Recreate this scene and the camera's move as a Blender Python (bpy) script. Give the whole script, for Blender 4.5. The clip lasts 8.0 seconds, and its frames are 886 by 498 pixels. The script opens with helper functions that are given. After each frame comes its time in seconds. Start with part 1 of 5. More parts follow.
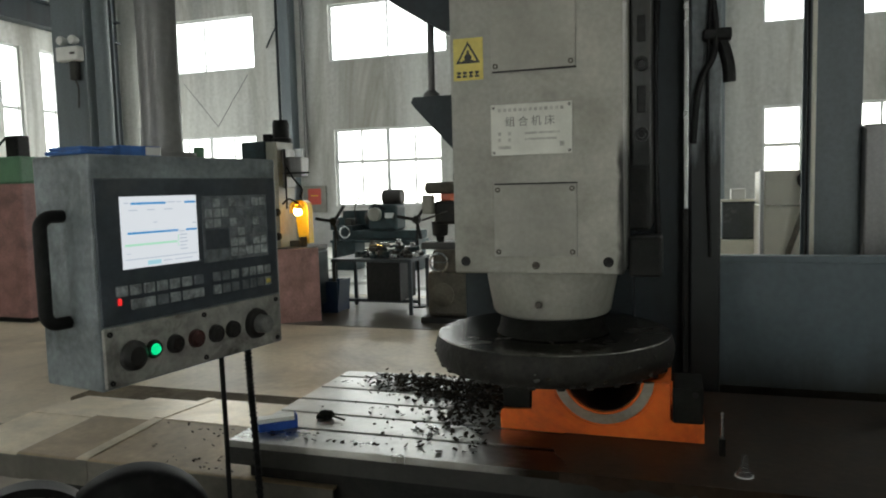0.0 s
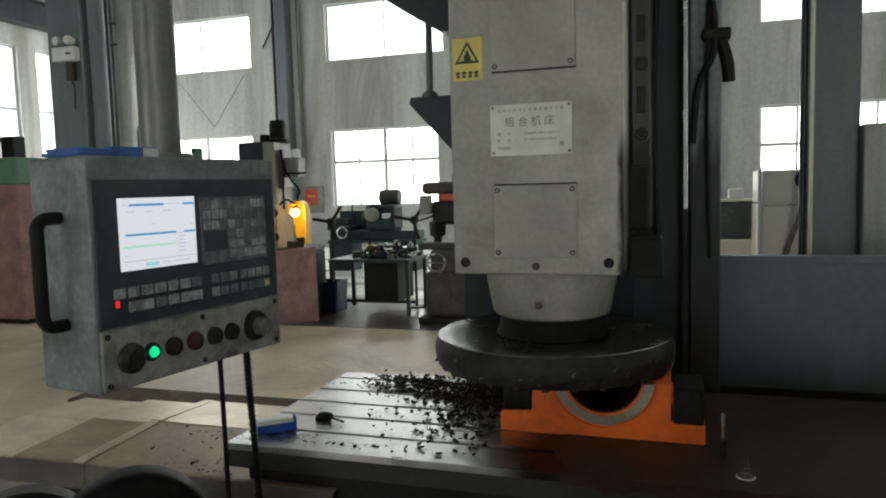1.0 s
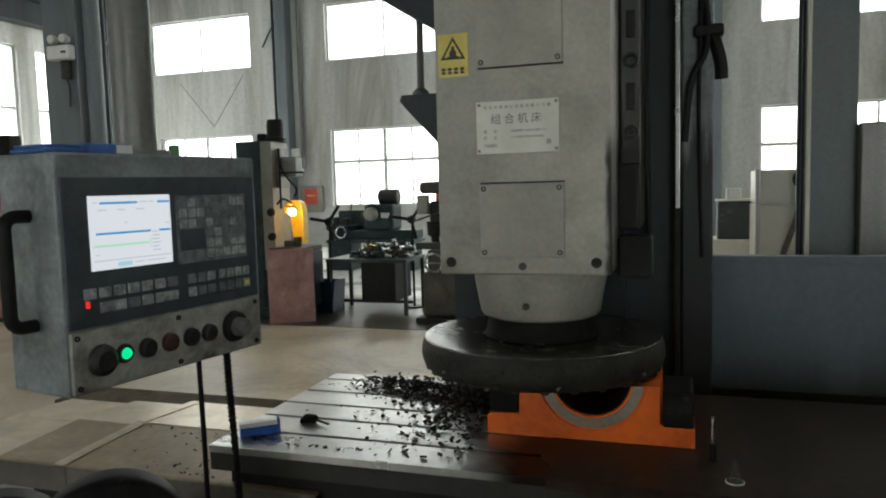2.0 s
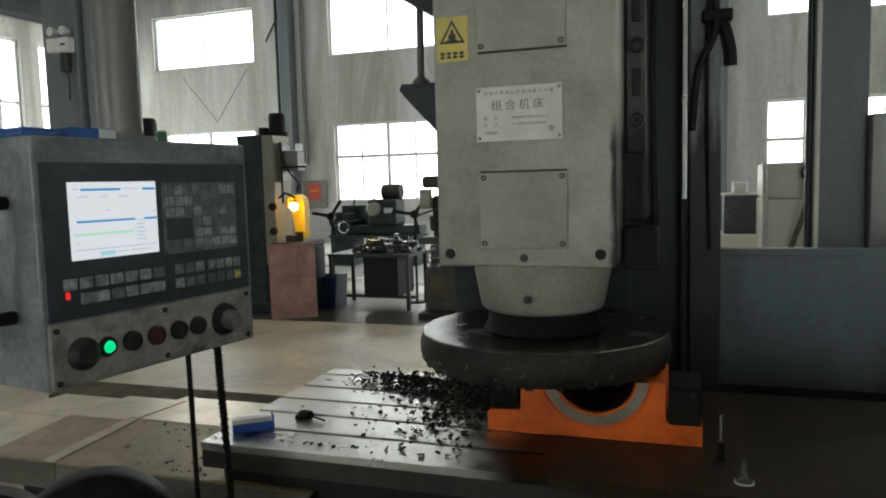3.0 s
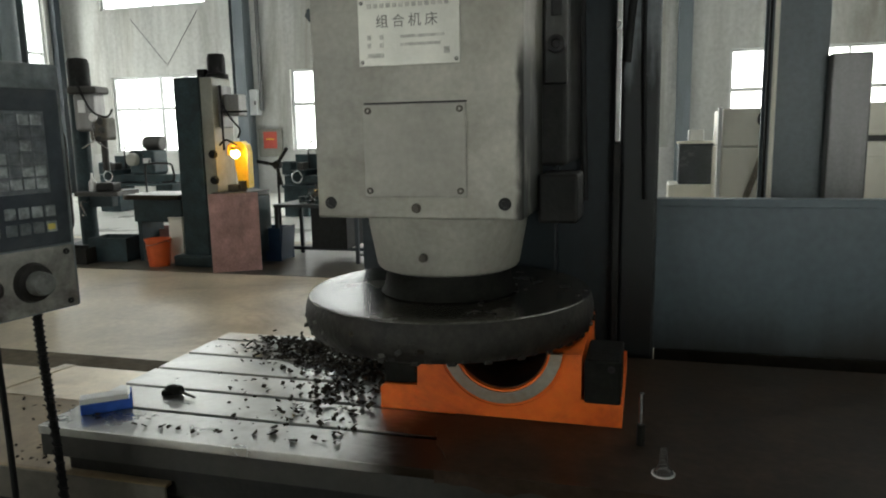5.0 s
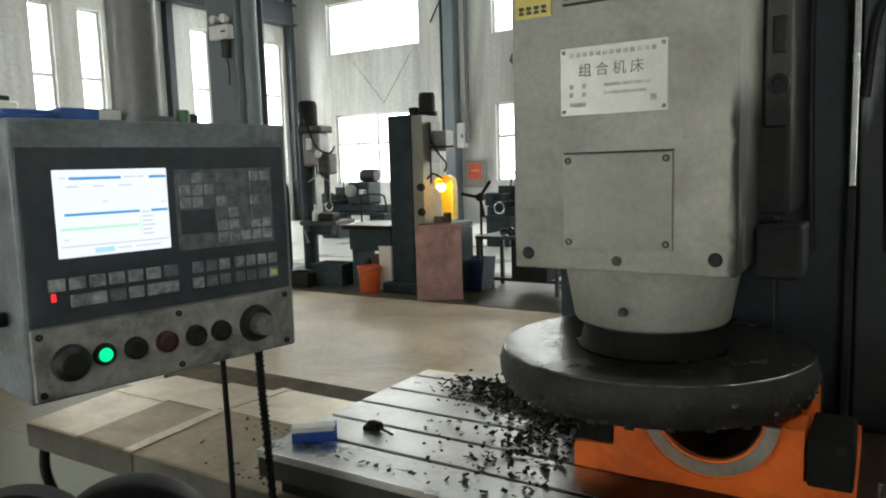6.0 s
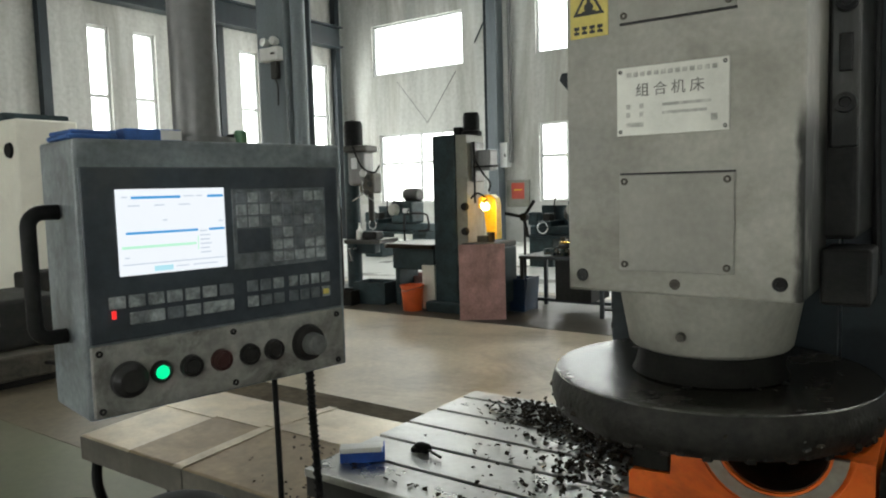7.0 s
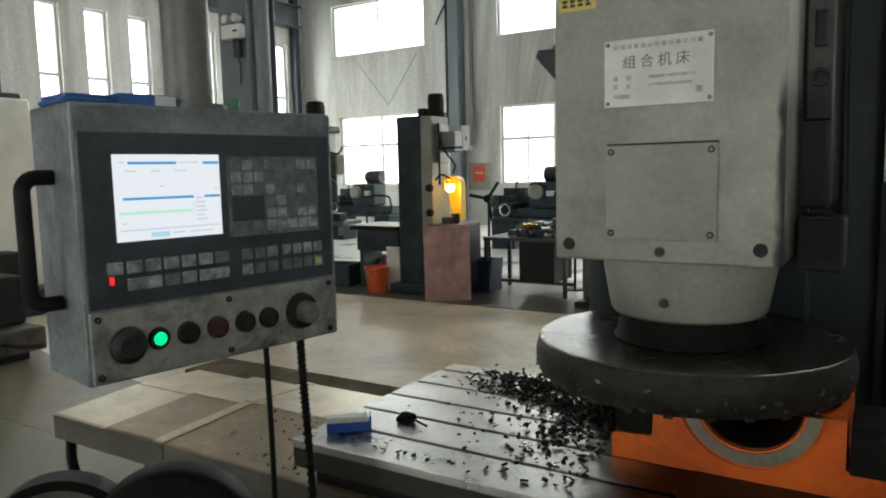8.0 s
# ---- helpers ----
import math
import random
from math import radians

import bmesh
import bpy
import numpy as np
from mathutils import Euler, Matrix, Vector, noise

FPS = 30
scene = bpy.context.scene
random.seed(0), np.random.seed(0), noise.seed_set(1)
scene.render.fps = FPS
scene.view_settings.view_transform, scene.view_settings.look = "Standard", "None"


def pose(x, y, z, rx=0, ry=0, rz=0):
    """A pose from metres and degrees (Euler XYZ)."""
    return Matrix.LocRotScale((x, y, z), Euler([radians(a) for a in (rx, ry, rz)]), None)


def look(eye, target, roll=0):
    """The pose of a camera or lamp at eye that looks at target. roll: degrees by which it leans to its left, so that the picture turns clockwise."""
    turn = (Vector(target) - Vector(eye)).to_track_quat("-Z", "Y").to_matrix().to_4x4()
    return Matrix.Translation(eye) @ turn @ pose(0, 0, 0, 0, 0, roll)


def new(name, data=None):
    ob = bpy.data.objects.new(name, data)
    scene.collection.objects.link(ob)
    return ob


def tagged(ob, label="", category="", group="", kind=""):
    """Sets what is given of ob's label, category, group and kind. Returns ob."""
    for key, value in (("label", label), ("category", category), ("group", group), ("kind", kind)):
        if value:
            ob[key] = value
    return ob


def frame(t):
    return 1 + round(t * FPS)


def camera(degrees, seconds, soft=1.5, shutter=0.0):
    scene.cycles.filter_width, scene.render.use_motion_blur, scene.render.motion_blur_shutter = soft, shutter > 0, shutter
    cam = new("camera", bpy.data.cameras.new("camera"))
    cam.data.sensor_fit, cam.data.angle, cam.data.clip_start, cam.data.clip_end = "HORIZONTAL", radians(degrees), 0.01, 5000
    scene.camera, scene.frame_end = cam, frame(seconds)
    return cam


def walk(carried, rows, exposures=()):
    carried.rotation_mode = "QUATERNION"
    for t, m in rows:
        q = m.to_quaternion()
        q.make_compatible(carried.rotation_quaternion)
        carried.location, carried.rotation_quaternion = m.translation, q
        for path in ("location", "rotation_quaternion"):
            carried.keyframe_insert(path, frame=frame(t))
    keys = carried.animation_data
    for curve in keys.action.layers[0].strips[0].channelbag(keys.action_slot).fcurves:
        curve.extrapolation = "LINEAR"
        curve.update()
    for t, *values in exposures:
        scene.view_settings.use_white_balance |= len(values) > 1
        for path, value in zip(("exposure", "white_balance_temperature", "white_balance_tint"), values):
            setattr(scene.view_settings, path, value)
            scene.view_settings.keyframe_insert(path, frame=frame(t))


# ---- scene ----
cam = camera(63.5, 8.0, soft=2.0)
PATH = [
    (0, (0.051, 0.045, 1.568), (-0.573, 1.938, 1.398), -1.5),
    (0.5, (0.048, 0.046, 1.569), (-0.57, 1.94, 1.399), -1.5),
    (1, (0.041, 0.052, 1.57), (-0.575, 1.948, 1.4), -1.6),
    (2.5, (0.084, 0.133, 1.555), (-0.54, 2.025, 1.384), -1.5),
    (3, (0.066, 0.17, 1.545), (-0.564, 2.059, 1.364), -1.5),
    (3.5, (0.012, 0.25, 1.546), (-0.615, 2.14, 1.356), -1.3),
    (3.8, (0.008, 0.298, 1.535), (-0.546, 2.211, 1.318), -1.0),
    (4, (0.024, 0.324, 1.529), (-0.404, 2.262, 1.286), -0.8),
    (4.2, (0.052, 0.359, 1.518), (-0.271, 2.314, 1.244), -0.8),
    (5.3, (0.178, 0.567, 1.505), (-0.538, 2.403, 1.168), -1.5),
    (5.5, (0.175, 0.574, 1.522), (-0.67, 2.357, 1.19), -1.8),
    (6, (0.159, 0.563, 1.552), (-0.893, 2.248, 1.326), -1.7),
    (6.5, (0.148, 0.559, 1.556), (-0.977, 2.203, 1.375), -1.6),
    (7, (0.13, 0.562, 1.555), (-1.02, 2.189, 1.385), -1.5),
    (7.5, (0.129, 0.569, 1.54), (-1.021, 2.197, 1.367), -1.5),
    (8, (0.085, 0.5, 1.526), (-0.968, 2.186, 1.309), -1.3),
]
walk(cam, [(t, look(eye, target, roll)) for t, eye, target, roll in PATH],
     exposures=[(0.0, -0.09), (3.0, -0.09), (4.2, -0.08), (5.5, 0.31), (6.1, 0.38), (6.6, 0.35), (7.2, 0.27), (8.0, 0.13)])


# ---- world, lamps, exposure ----
world = bpy.data.worlds.new("sky")
scene.world = world
world.use_nodes = True
_sky = world.node_tree.nodes.new("ShaderNodeTexSky")
_sky.sky_type, _sky.sun_disc = "NISHITA", False
_sky.sun_elevation, _sky.sun_rotation = radians(35), radians(20)
_bg = world.node_tree.nodes["Background"]
_bg.inputs["Strength"].default_value = 0.1
world.node_tree.links.new(_sky.outputs["Color"], _bg.inputs["Color"])
SKY_RADIANCE = 6.0


def window_light(x, y, z, w, h, rx, rz, gain=1.0):
    """Sky light that fills one window opening."""
    lamp = bpy.data.lights.new("window_sky", "AREA")
    lamp.shape, lamp.size, lamp.size_y = "RECTANGLE", w, h
    lamp.energy = SKY_RADIANCE * gain * math.pi * w * h
    lamp.color = (0.965, 1.0, 0.945)
    ob = new("window_sky", lamp)
    ob.matrix_basis = pose(x, y, z, rx, 0, rz)
    return ob


# ---- materials ----
def mat(name, base, rough=0.6, metal=0.0, vary=0.25, scale=6.0, fine=60.0, bump=0.15, stain=None, stain_amt=0.0,
        streak=False, emit=None, power=0.0, spec=0.5, rough_vary=0.15):
    m = bpy.data.materials.new(name)
    m.use_nodes = True
    nt = m.node_tree
    b = nt.nodes["Principled BSDF"]
    co = nt.nodes.new("ShaderNodeTexCoord")
    mp = nt.nodes.new("ShaderNodeMapping")
    nt.links.new(co.outputs["Object"], mp.inputs["Vector"])
    if streak:
        mp.inputs["Scale"].default_value = (1.0, 1.0, 0.12)
    n1 = nt.nodes.new("ShaderNodeTexNoise")
    n1.inputs["Scale"].default_value, n1.inputs["Detail"].default_value, n1.inputs["Roughness"].default_value = scale, 6, 0.6
    n2 = nt.nodes.new("ShaderNodeTexNoise")
    n2.inputs["Scale"].default_value, n2.inputs["Detail"].default_value = fine, 4
    nt.links.new(mp.outputs["Vector"], n1.inputs["Vector"])
    nt.links.new(co.outputs["Object"], n2.inputs["Vector"])
    ramp = nt.nodes.new("ShaderNodeValToRGB")
    lo, hi = [max(0.0, c * (1 - vary)) for c in base], [min(1.0, c * (1 + vary)) for c in base]
    ramp.color_ramp.elements[0].position, ramp.color_ramp.elements[1].position = 0.3, 0.7
    ramp.color_ramp.elements[0].color, ramp.color_ramp.elements[1].color = (*lo, 1), (*hi, 1)
    nt.links.new(n1.outputs["Fac"], ramp.inputs["Fac"])
    colour = ramp.outputs["Color"]
    grain = nt.nodes.new("ShaderNodeMix")
    grain.data_type, grain.blend_type = "RGBA", "OVERLAY"
    grain.inputs["Factor"].default_value = min(0.5, vary)
    nt.links.new(colour, grain.inputs["A"])
    nt.links.new(n2.outputs["Fac"], grain.inputs["B"])
    colour = grain.outputs["Result"]
    if stain:
        n3 = nt.nodes.new("ShaderNodeTexNoise")
        n3.inputs["Scale"].default_value, n3.inputs["Detail"].default_value, n3.inputs["Roughness"].default_value = scale * 0.55, 9, 0.68
        n3.inputs["Distortion"].default_value = 0.6
        nt.links.new(mp.outputs["Vector"], n3.inputs["Vector"])
        r3 = nt.nodes.new("ShaderNodeValToRGB")
        r3.color_ramp.elements[0].position, r3.color_ramp.elements[1].position = 0.5, 0.68
        r3.color_ramp.elements[0].color, r3.color_ramp.elements[1].color = (0, 0, 0, 1), (stain_amt,) * 3 + (1,)
        nt.links.new(n3.outputs["Fac"], r3.inputs["Fac"])
        mx = nt.nodes.new("ShaderNodeMix")
        mx.data_type = "RGBA"
        nt.links.new(r3.outputs["Color"], mx.inputs["Factor"])
        nt.links.new(colour, mx.inputs["A"])
        mx.inputs["B"].default_value = (*stain, 1)
        colour = mx.outputs["Result"]
    nt.links.new(colour, b.inputs["Base Color"])
    mr = nt.nodes.new("ShaderNodeMapRange")
    mr.inputs["To Min"].default_value, mr.inputs["To Max"].default_value = max(0.03, rough - rough_vary), min(1.0, rough + rough_vary)
    nt.links.new(n1.outputs["Fac"], mr.inputs["Value"])
    nt.links.new(mr.outputs["Result"], b.inputs["Roughness"])
    b.inputs["Metallic"].default_value = metal
    b.inputs["Specular IOR Level"].default_value = spec
    if bump:
        bp = nt.nodes.new("ShaderNodeBump")
        bp.inputs["Strength"].default_value, bp.inputs["Distance"].default_value = bump, 0.004
        nt.links.new(n2.outputs["Fac"], bp.inputs["Height"])
        nt.links.new(bp.outputs["Normal"], b.inputs["Normal"])
    if emit:
        b.inputs["Emission Color"].default_value = (*emit, 1)
        b.inputs["Emission Strength"].default_value = power
    return m


def ribbed(m, axis, pitch, depth):
    """Fine vertical ribs of a profiled sheet wall, as relief."""
    nt = m.node_tree
    b = nt.nodes["Principled BSDF"]
    co = nt.nodes.new("ShaderNodeTexCoord")
    sep = nt.nodes.new("ShaderNodeSeparateXYZ")
    nt.links.new(co.outputs["Object"], sep.inputs[0])
    mul = nt.nodes.new("ShaderNodeMath")
    mul.operation = "MULTIPLY"
    mul.inputs[1].default_value = 2 * math.pi / pitch
    nt.links.new(sep.outputs[axis], mul.inputs[0])
    sn = nt.nodes.new("ShaderNodeMath")
    sn.operation = "SINE"
    nt.links.new(mul.outputs[0], sn.inputs[0])
    bp = nt.nodes.new("ShaderNodeBump")
    bp.inputs["Strength"].default_value, bp.inputs["Distance"].default_value = 0.5, depth
    nt.links.new(sn.outputs[0], bp.inputs["Height"])
    old = b.inputs["Normal"].links[0].from_socket if b.inputs["Normal"].links else None
    if old:
        nt.links.new(old, bp.inputs["Normal"])
    nt.links.new(bp.outputs["Normal"], b.inputs["Normal"])
    return m


def smeared(m, colour, axis, edge, sharp, size, stretch, gain, rough=0.4, also=None):
    """A second colour beyond an edge on one axis, broken up by streaky noise: run oil, and painted shade on panel and
    table.
    """
    nt = m.node_tree
    b = nt.nodes["Principled BSDF"]
    co = nt.nodes.new("ShaderNodeTexCoord")
    mp = nt.nodes.new("ShaderNodeMapping")
    mp.inputs["Scale"].default_value = stretch
    nt.links.new(co.outputs["Object"], mp.inputs["Vector"])
    nz = nt.nodes.new("ShaderNodeTexNoise")
    nz.inputs["Scale"].default_value, nz.inputs["Detail"].default_value, nz.inputs["Roughness"].default_value = size, 7, 0.62
    nt.links.new(mp.outputs["Vector"], nz.inputs["Vector"])
    sep = nt.nodes.new("ShaderNodeSeparateXYZ")
    nt.links.new(co.outputs["Object"], sep.inputs[0])

    def ramp(ax, at_value, width):
        push = nt.nodes.new("ShaderNodeMath")
        push.operation = "MULTIPLY_ADD"
        push.inputs[1].default_value, push.inputs[2].default_value = gain, -0.5 * gain
        nt.links.new(nz.outputs["Fac"], push.inputs[0])
        total = nt.nodes.new("ShaderNodeMath")
        nt.links.new(sep.outputs[ax], total.inputs[0])
        nt.links.new(push.outputs[0], total.inputs[1])
        mr = nt.nodes.new("ShaderNodeMapRange")
        mr.interpolation_type = "SMOOTHSTEP"
        mr.inputs["From Min"].default_value, mr.inputs["From Max"].default_value = at_value - abs(width), at_value + abs(width)
        if width < 0:
            mr.inputs["To Min"].default_value, mr.inputs["To Max"].default_value = 1.0, 0.0
        nt.links.new(total.outputs[0], mr.inputs["Value"])
        return mr.outputs["Result"]

    mask = ramp(axis, edge, sharp)
    if also:
        both = nt.nodes.new("ShaderNodeMath")
        both.operation = "MULTIPLY"
        nt.links.new(mask, both.inputs[0])
        nt.links.new(ramp(*also), both.inputs[1])
        mask = both.outputs[0]
    for socket, value in ((b.inputs["Base Color"], (*colour, 1)), (b.inputs["Roughness"], rough)):
        old = socket.links[0].from_socket
        mx = nt.nodes.new("ShaderNodeMix")
        if socket.name == "Base Color":
            mx.data_type = "RGBA"
            mx.inputs[6].default_value, mx.inputs[7].default_value = value, value
            nt.links.new(old, mx.inputs[6])
            nt.links.new(mask, mx.inputs[0])
            nt.links.new(mx.outputs[2], socket)
        else:
            mx.inputs[3].default_value = value
            nt.links.new(old, mx.inputs[2])
            nt.links.new(mask, mx.inputs[0])
            nt.links.new(mx.outputs[0], socket)
    return m


M = {}
M["wall"] = ribbed(mat("wall_sheet", (0.53, 0.535, 0.51), 0.75, vary=0.28, scale=1.3, fine=10, stain=(0.27, 0.26, 0.22), stain_amt=0.85, streak=True), 0, 0.3, 0.004)
M["wall_side"] = ribbed(mat("wall_sheet_side", (0.53, 0.535, 0.51), 0.75, vary=0.28, scale=1.3, fine=10, stain=(0.27, 0.26, 0.22), stain_amt=0.85, streak=True), 1, 0.3, 0.004)
M["dado"] = mat("wall_plaster", (0.55, 0.55, 0.53), 0.8, vary=0.15, scale=1.2, fine=20, stain=(0.3, 0.29, 0.26), stain_amt=0.6)
M["roof"] = mat("roof_sheet", (0.3, 0.32, 0.33), 0.7, vary=0.2, scale=0.4, fine=5)
M["concrete"] = mat("concrete_floor", (0.52, 0.45, 0.34), 0.4, vary=0.25, scale=1.1, fine=18, bump=0.06, stain=(0.2, 0.165, 0.115), stain_amt=0.75, rough_vary=0.2)
M["steel_col"] = mat("painted_steel_column", (0.16, 0.19, 0.21), 0.5, vary=0.2, scale=2.5, fine=40, stain=(0.06, 0.06, 0.06), stain_amt=0.4, streak=True)
M["frame"] = mat("white_window_frame", (0.7, 0.71, 0.71), 0.5, vary=0.08, scale=4, fine=30)
M["head"] = smeared(mat("warm_grey_machine_paint", (0.385, 0.38, 0.333), 0.45, vary=0.22, scale=3.2, fine=70, bump=0.1, stain=(0.2, 0.19, 0.15), stain_amt=0.8), (0.016, 0.017, 0.013), 0, -0.103, 0.009, 9.0, (1, 1, 0.45), 0.06, 0.5, (2, 1.68, -0.05))
M["head2"] = mat("warm_grey_cover_paint", (0.38, 0.374, 0.328), 0.45, vary=0.16, scale=5, fine=70, bump=0.08, stain=(0.26, 0.25, 0.21), stain_amt=0.4)
M["darkpaint"] = mat("dark_blue_grey_paint", (0.024, 0.034, 0.041), 0.45, vary=0.3, scale=3, fine=50, spec=0.35, stain=(0.015, 0.016, 0.017), stain_amt=0.6, streak=True)
# lower panel fades dark in its colour, painting the shade there
M["panelpaint"] = smeared(mat("slate_sheet_paint", (0.092, 0.124, 0.143), 0.42, vary=0.22, scale=1.2, fine=40, stain=(0.05, 0.062, 0.07), stain_amt=0.6, streak=True), (0.036, 0.034, 0.03), 2, 0.86, -0.13, 4.0, (1, 1, 0.1), 0.3)
M["blackoil"] = mat("oily_black_cast_iron", (0.014, 0.014, 0.013), 0.55, vary=0.4, scale=10, fine=90, bump=0.4, spec=0.28, stain=(0.03, 0.026, 0.019), stain_amt=0.6)
M["rail"] = mat("polished_guideway", (0.55, 0.56, 0.57), 0.25, 1.0, vary=0.15, scale=8, fine=80)
# table colour turns dark to the right, painting the dark it reflects
M["table"] = smeared(mat("ground_table_steel", (0.6, 0.595, 0.575), 0.3, 0.9, vary=0.18, scale=5, fine=60, bump=0.03, stain=(0.2, 0.18, 0.15), stain_amt=0.45, rough_vary=0.1), (0.03, 0.022, 0.015), 0, -0.4, 0.09, 7.0, (0.5, 1, 1), 0.25, 0.4)
M["castgrey"] = mat("oily_cast_side", (0.036, 0.034, 0.03), 0.5, vary=0.3, scale=6, fine=60, bump=0.2, stain=(0.02, 0.02, 0.018), stain_amt=0.6)
M["disc"] = mat("oily_dark_cutter_steel", (0.045, 0.04, 0.032), 0.25, 0.15, vary=0.45, scale=7, fine=90, bump=0.15, spec=0.75, stain=(0.02, 0.018, 0.014), stain_amt=0.7, rough_vary=0.1)
M["rim"] = mat("cutter_body_rim", (0.026, 0.024, 0.021), 0.55, 0.0, vary=0.5, scale=22, fine=70, bump=0.7, spec=0.3, stain=(0.05, 0.044, 0.036), stain_amt=0.5)
M["insert"] = mat("carbide_insert", (0.14, 0.14, 0.13), 0.35, 0.8, vary=0.2, scale=20)
M["bolt"] = mat("black_oxide_bolt", (0.03, 0.03, 0.03), 0.4, 0.6, vary=0.3, scale=40)
M["orange"] = mat("orange_primer_casting", (0.95, 0.15, 0.009), 0.5, vary=0.28, scale=6, fine=60, bump=0.3, stain=(0.3, 0.05, 0.014), stain_amt=0.7)
M["machined"] = mat("dull_machined_ring", (0.33, 0.3, 0.25), 0.5, 0.35, vary=0.25, scale=12, fine=80, stain=(0.3, 0.1, 0.03), stain_amt=0.35)
M["clampiron"] = mat("dark_clamp_iron", (0.013, 0.013, 0.011), 0.65, 0.0, vary=0.4, scale=14, fine=80, bump=0.4, spec=0.12)
M["chip"] = mat("cast_iron_chip", (0.04, 0.034, 0.025), 0.7, 0.0, vary=0.5, scale=60, bump=0.0, spec=0.15)
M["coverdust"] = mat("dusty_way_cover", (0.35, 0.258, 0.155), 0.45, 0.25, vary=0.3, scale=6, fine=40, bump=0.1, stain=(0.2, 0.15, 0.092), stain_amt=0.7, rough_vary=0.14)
M["darkfloor"] = mat("dark_concrete", (0.075, 0.065, 0.05), 0.35, vary=0.4, scale=1.5, fine=20, bump=0.06, stain=(0.03, 0.027, 0.022), stain_amt=0.7)
M["floorpaint"] = mat("worn_green_floor_paint", (0.165, 0.172, 0.11), 0.5, vary=0.15, scale=1.5, fine=20, bump=0.05, stain=(0.25, 0.22, 0.16), stain_amt=0.6)
M["palefloor"] = mat("paler_concrete", (0.6, 0.6, 0.57), 0.3, vary=0.15, scale=0.9, fine=18, bump=0.04, stain=(0.36, 0.35, 0.32), stain_amt=0.6)
# colour of the film that paints the table's dark reflection
M["oil"] = mat("dark_reflected_tone", (0.04, 0.026, 0.017), 0.36, spec=0.14, vary=0.5, scale=9, fine=50, bump=0.1, stain=(0.03, 0.021, 0.014), stain_amt=0.7, rough_vary=0.1)
M["gib"] = smeared(mat("grey_gib_steel", (0.1, 0.1, 0.098), 0.45, 0.2, vary=0.3, scale=9, fine=60, stain=(0.05, 0.048, 0.045), stain_amt=0.7, streak=True), (0.014, 0.015, 0.014), 2, 1.7, -0.06, 9.0, (2, 2, 0.3), 0.3)
M["greywiper"] = smeared(mat("smeared_grey_blue_steel", (0.16, 0.178, 0.19), 0.45, 0.2, vary=0.45, scale=14, fine=50, stain=(0.02, 0.022, 0.025), stain_amt=0.9, streak=True), (0.014, 0.016, 0.017), 2, 1.68, -0.07, 8.0, (2, 2, 0.25), 0.5)
M["cablebrown"] = mat("grey_brown_braided_cable", (0.17, 0.15, 0.12), 0.6, vary=0.3, scale=40)
M["monitorglass"] = mat("dark_monitor_glass", (0.085, 0.092, 0.1), 0.25, vary=0.15, scale=6)
M["grime"] = mat("grimy_brown_grey_casting", (0.1, 0.09, 0.07), 0.55, vary=0.3, scale=5, fine=40, stain=(0.03, 0.027, 0.022), stain_amt=0.8, spec=0.3)
M["brownfloor"] = mat("dark_brown_floor", (0.19, 0.155, 0.105), 0.5, vary=0.3, scale=2.2, fine=20, bump=0.06, stain=(0.09, 0.075, 0.055), stain_amt=0.7)
M["darkfill"] = mat("black_filler_cloth", (0.034, 0.03, 0.024), 0.75, vary=0.35, scale=5, fine=50, spec=0.15, stain=(0.055, 0.045, 0.032), stain_amt=0.6)
# brighter copy of the cover steel, holds the windows' reflection in its colour
M["covergleam"] = mat("way_cover_painted_gleam", (0.62, 0.525, 0.385), 0.34, 0.5, vary=0.2, scale=7, fine=60, bump=0.06, stain=(0.36, 0.28, 0.18), stain_amt=0.6, rough_vary=0.12)
M["coverskirt"] = mat("dusty_cover_skirt", (0.17, 0.155, 0.13), 0.55, 0.1, vary=0.25, scale=4, fine=40, stain=(0.06, 0.05, 0.04), stain_amt=0.6)
M["pendant"] = mat("pendant_grey_paint", (0.225, 0.257, 0.275), 0.42, vary=0.42, scale=8, fine=70, bump=0.1, stain=(0.055, 0.06, 0.064), stain_amt=0.9)
M["bezel"] = mat("black_bezel", (0.05, 0.064, 0.08), 0.4, vary=0.3, scale=10, fine=70, stain=(0.1, 0.11, 0.12), stain_amt=0.5)
M["plate2"] = mat("button_plate", (0.37, 0.365, 0.34), 0.45, 0.1, vary=0.35, scale=14, fine=70, stain=(0.075, 0.07, 0.06), stain_amt=0.9)
M["key"] = mat("grey_membrane_key", (0.34, 0.37, 0.385), 0.45, vary=0.5, scale=45, fine=120, stain=(0.08, 0.087, 0.092), stain_amt=0.8)
M["keydark"] = mat("dark_membrane_key", (0.15, 0.168, 0.185), 0.4, vary=0.4, scale=45, stain=(0.26, 0.28, 0.29), stain_amt=0.6)
M["button"] = mat("dark_push_button", (0.025, 0.024, 0.023), 0.4, vary=0.3, scale=30)
M["buttonred"] = mat("grimy_red_button", (0.085, 0.034, 0.03), 0.4, vary=0.3, scale=30)
M["white"] = mat("white_plastic", (0.75, 0.75, 0.73), 0.45, vary=0.08, scale=10)
M["yellow"] = mat("yellow_sign_vinyl", (0.74, 0.62, 0.16), 0.45, vary=0.14, scale=20, stain=(0.45, 0.38, 0.16), stain_amt=0.35)
M["ink"] = mat("black_ink", (0.05, 0.05, 0.045), 0.5, vary=0.1)
M["etched"] = mat("etched_character", (0.16, 0.16, 0.145), 0.5, vary=0.3, scale=50)
M["inkgrey"] = mat("faded_grey_ink", (0.42, 0.42, 0.38), 0.5, vary=0.25, scale=60)
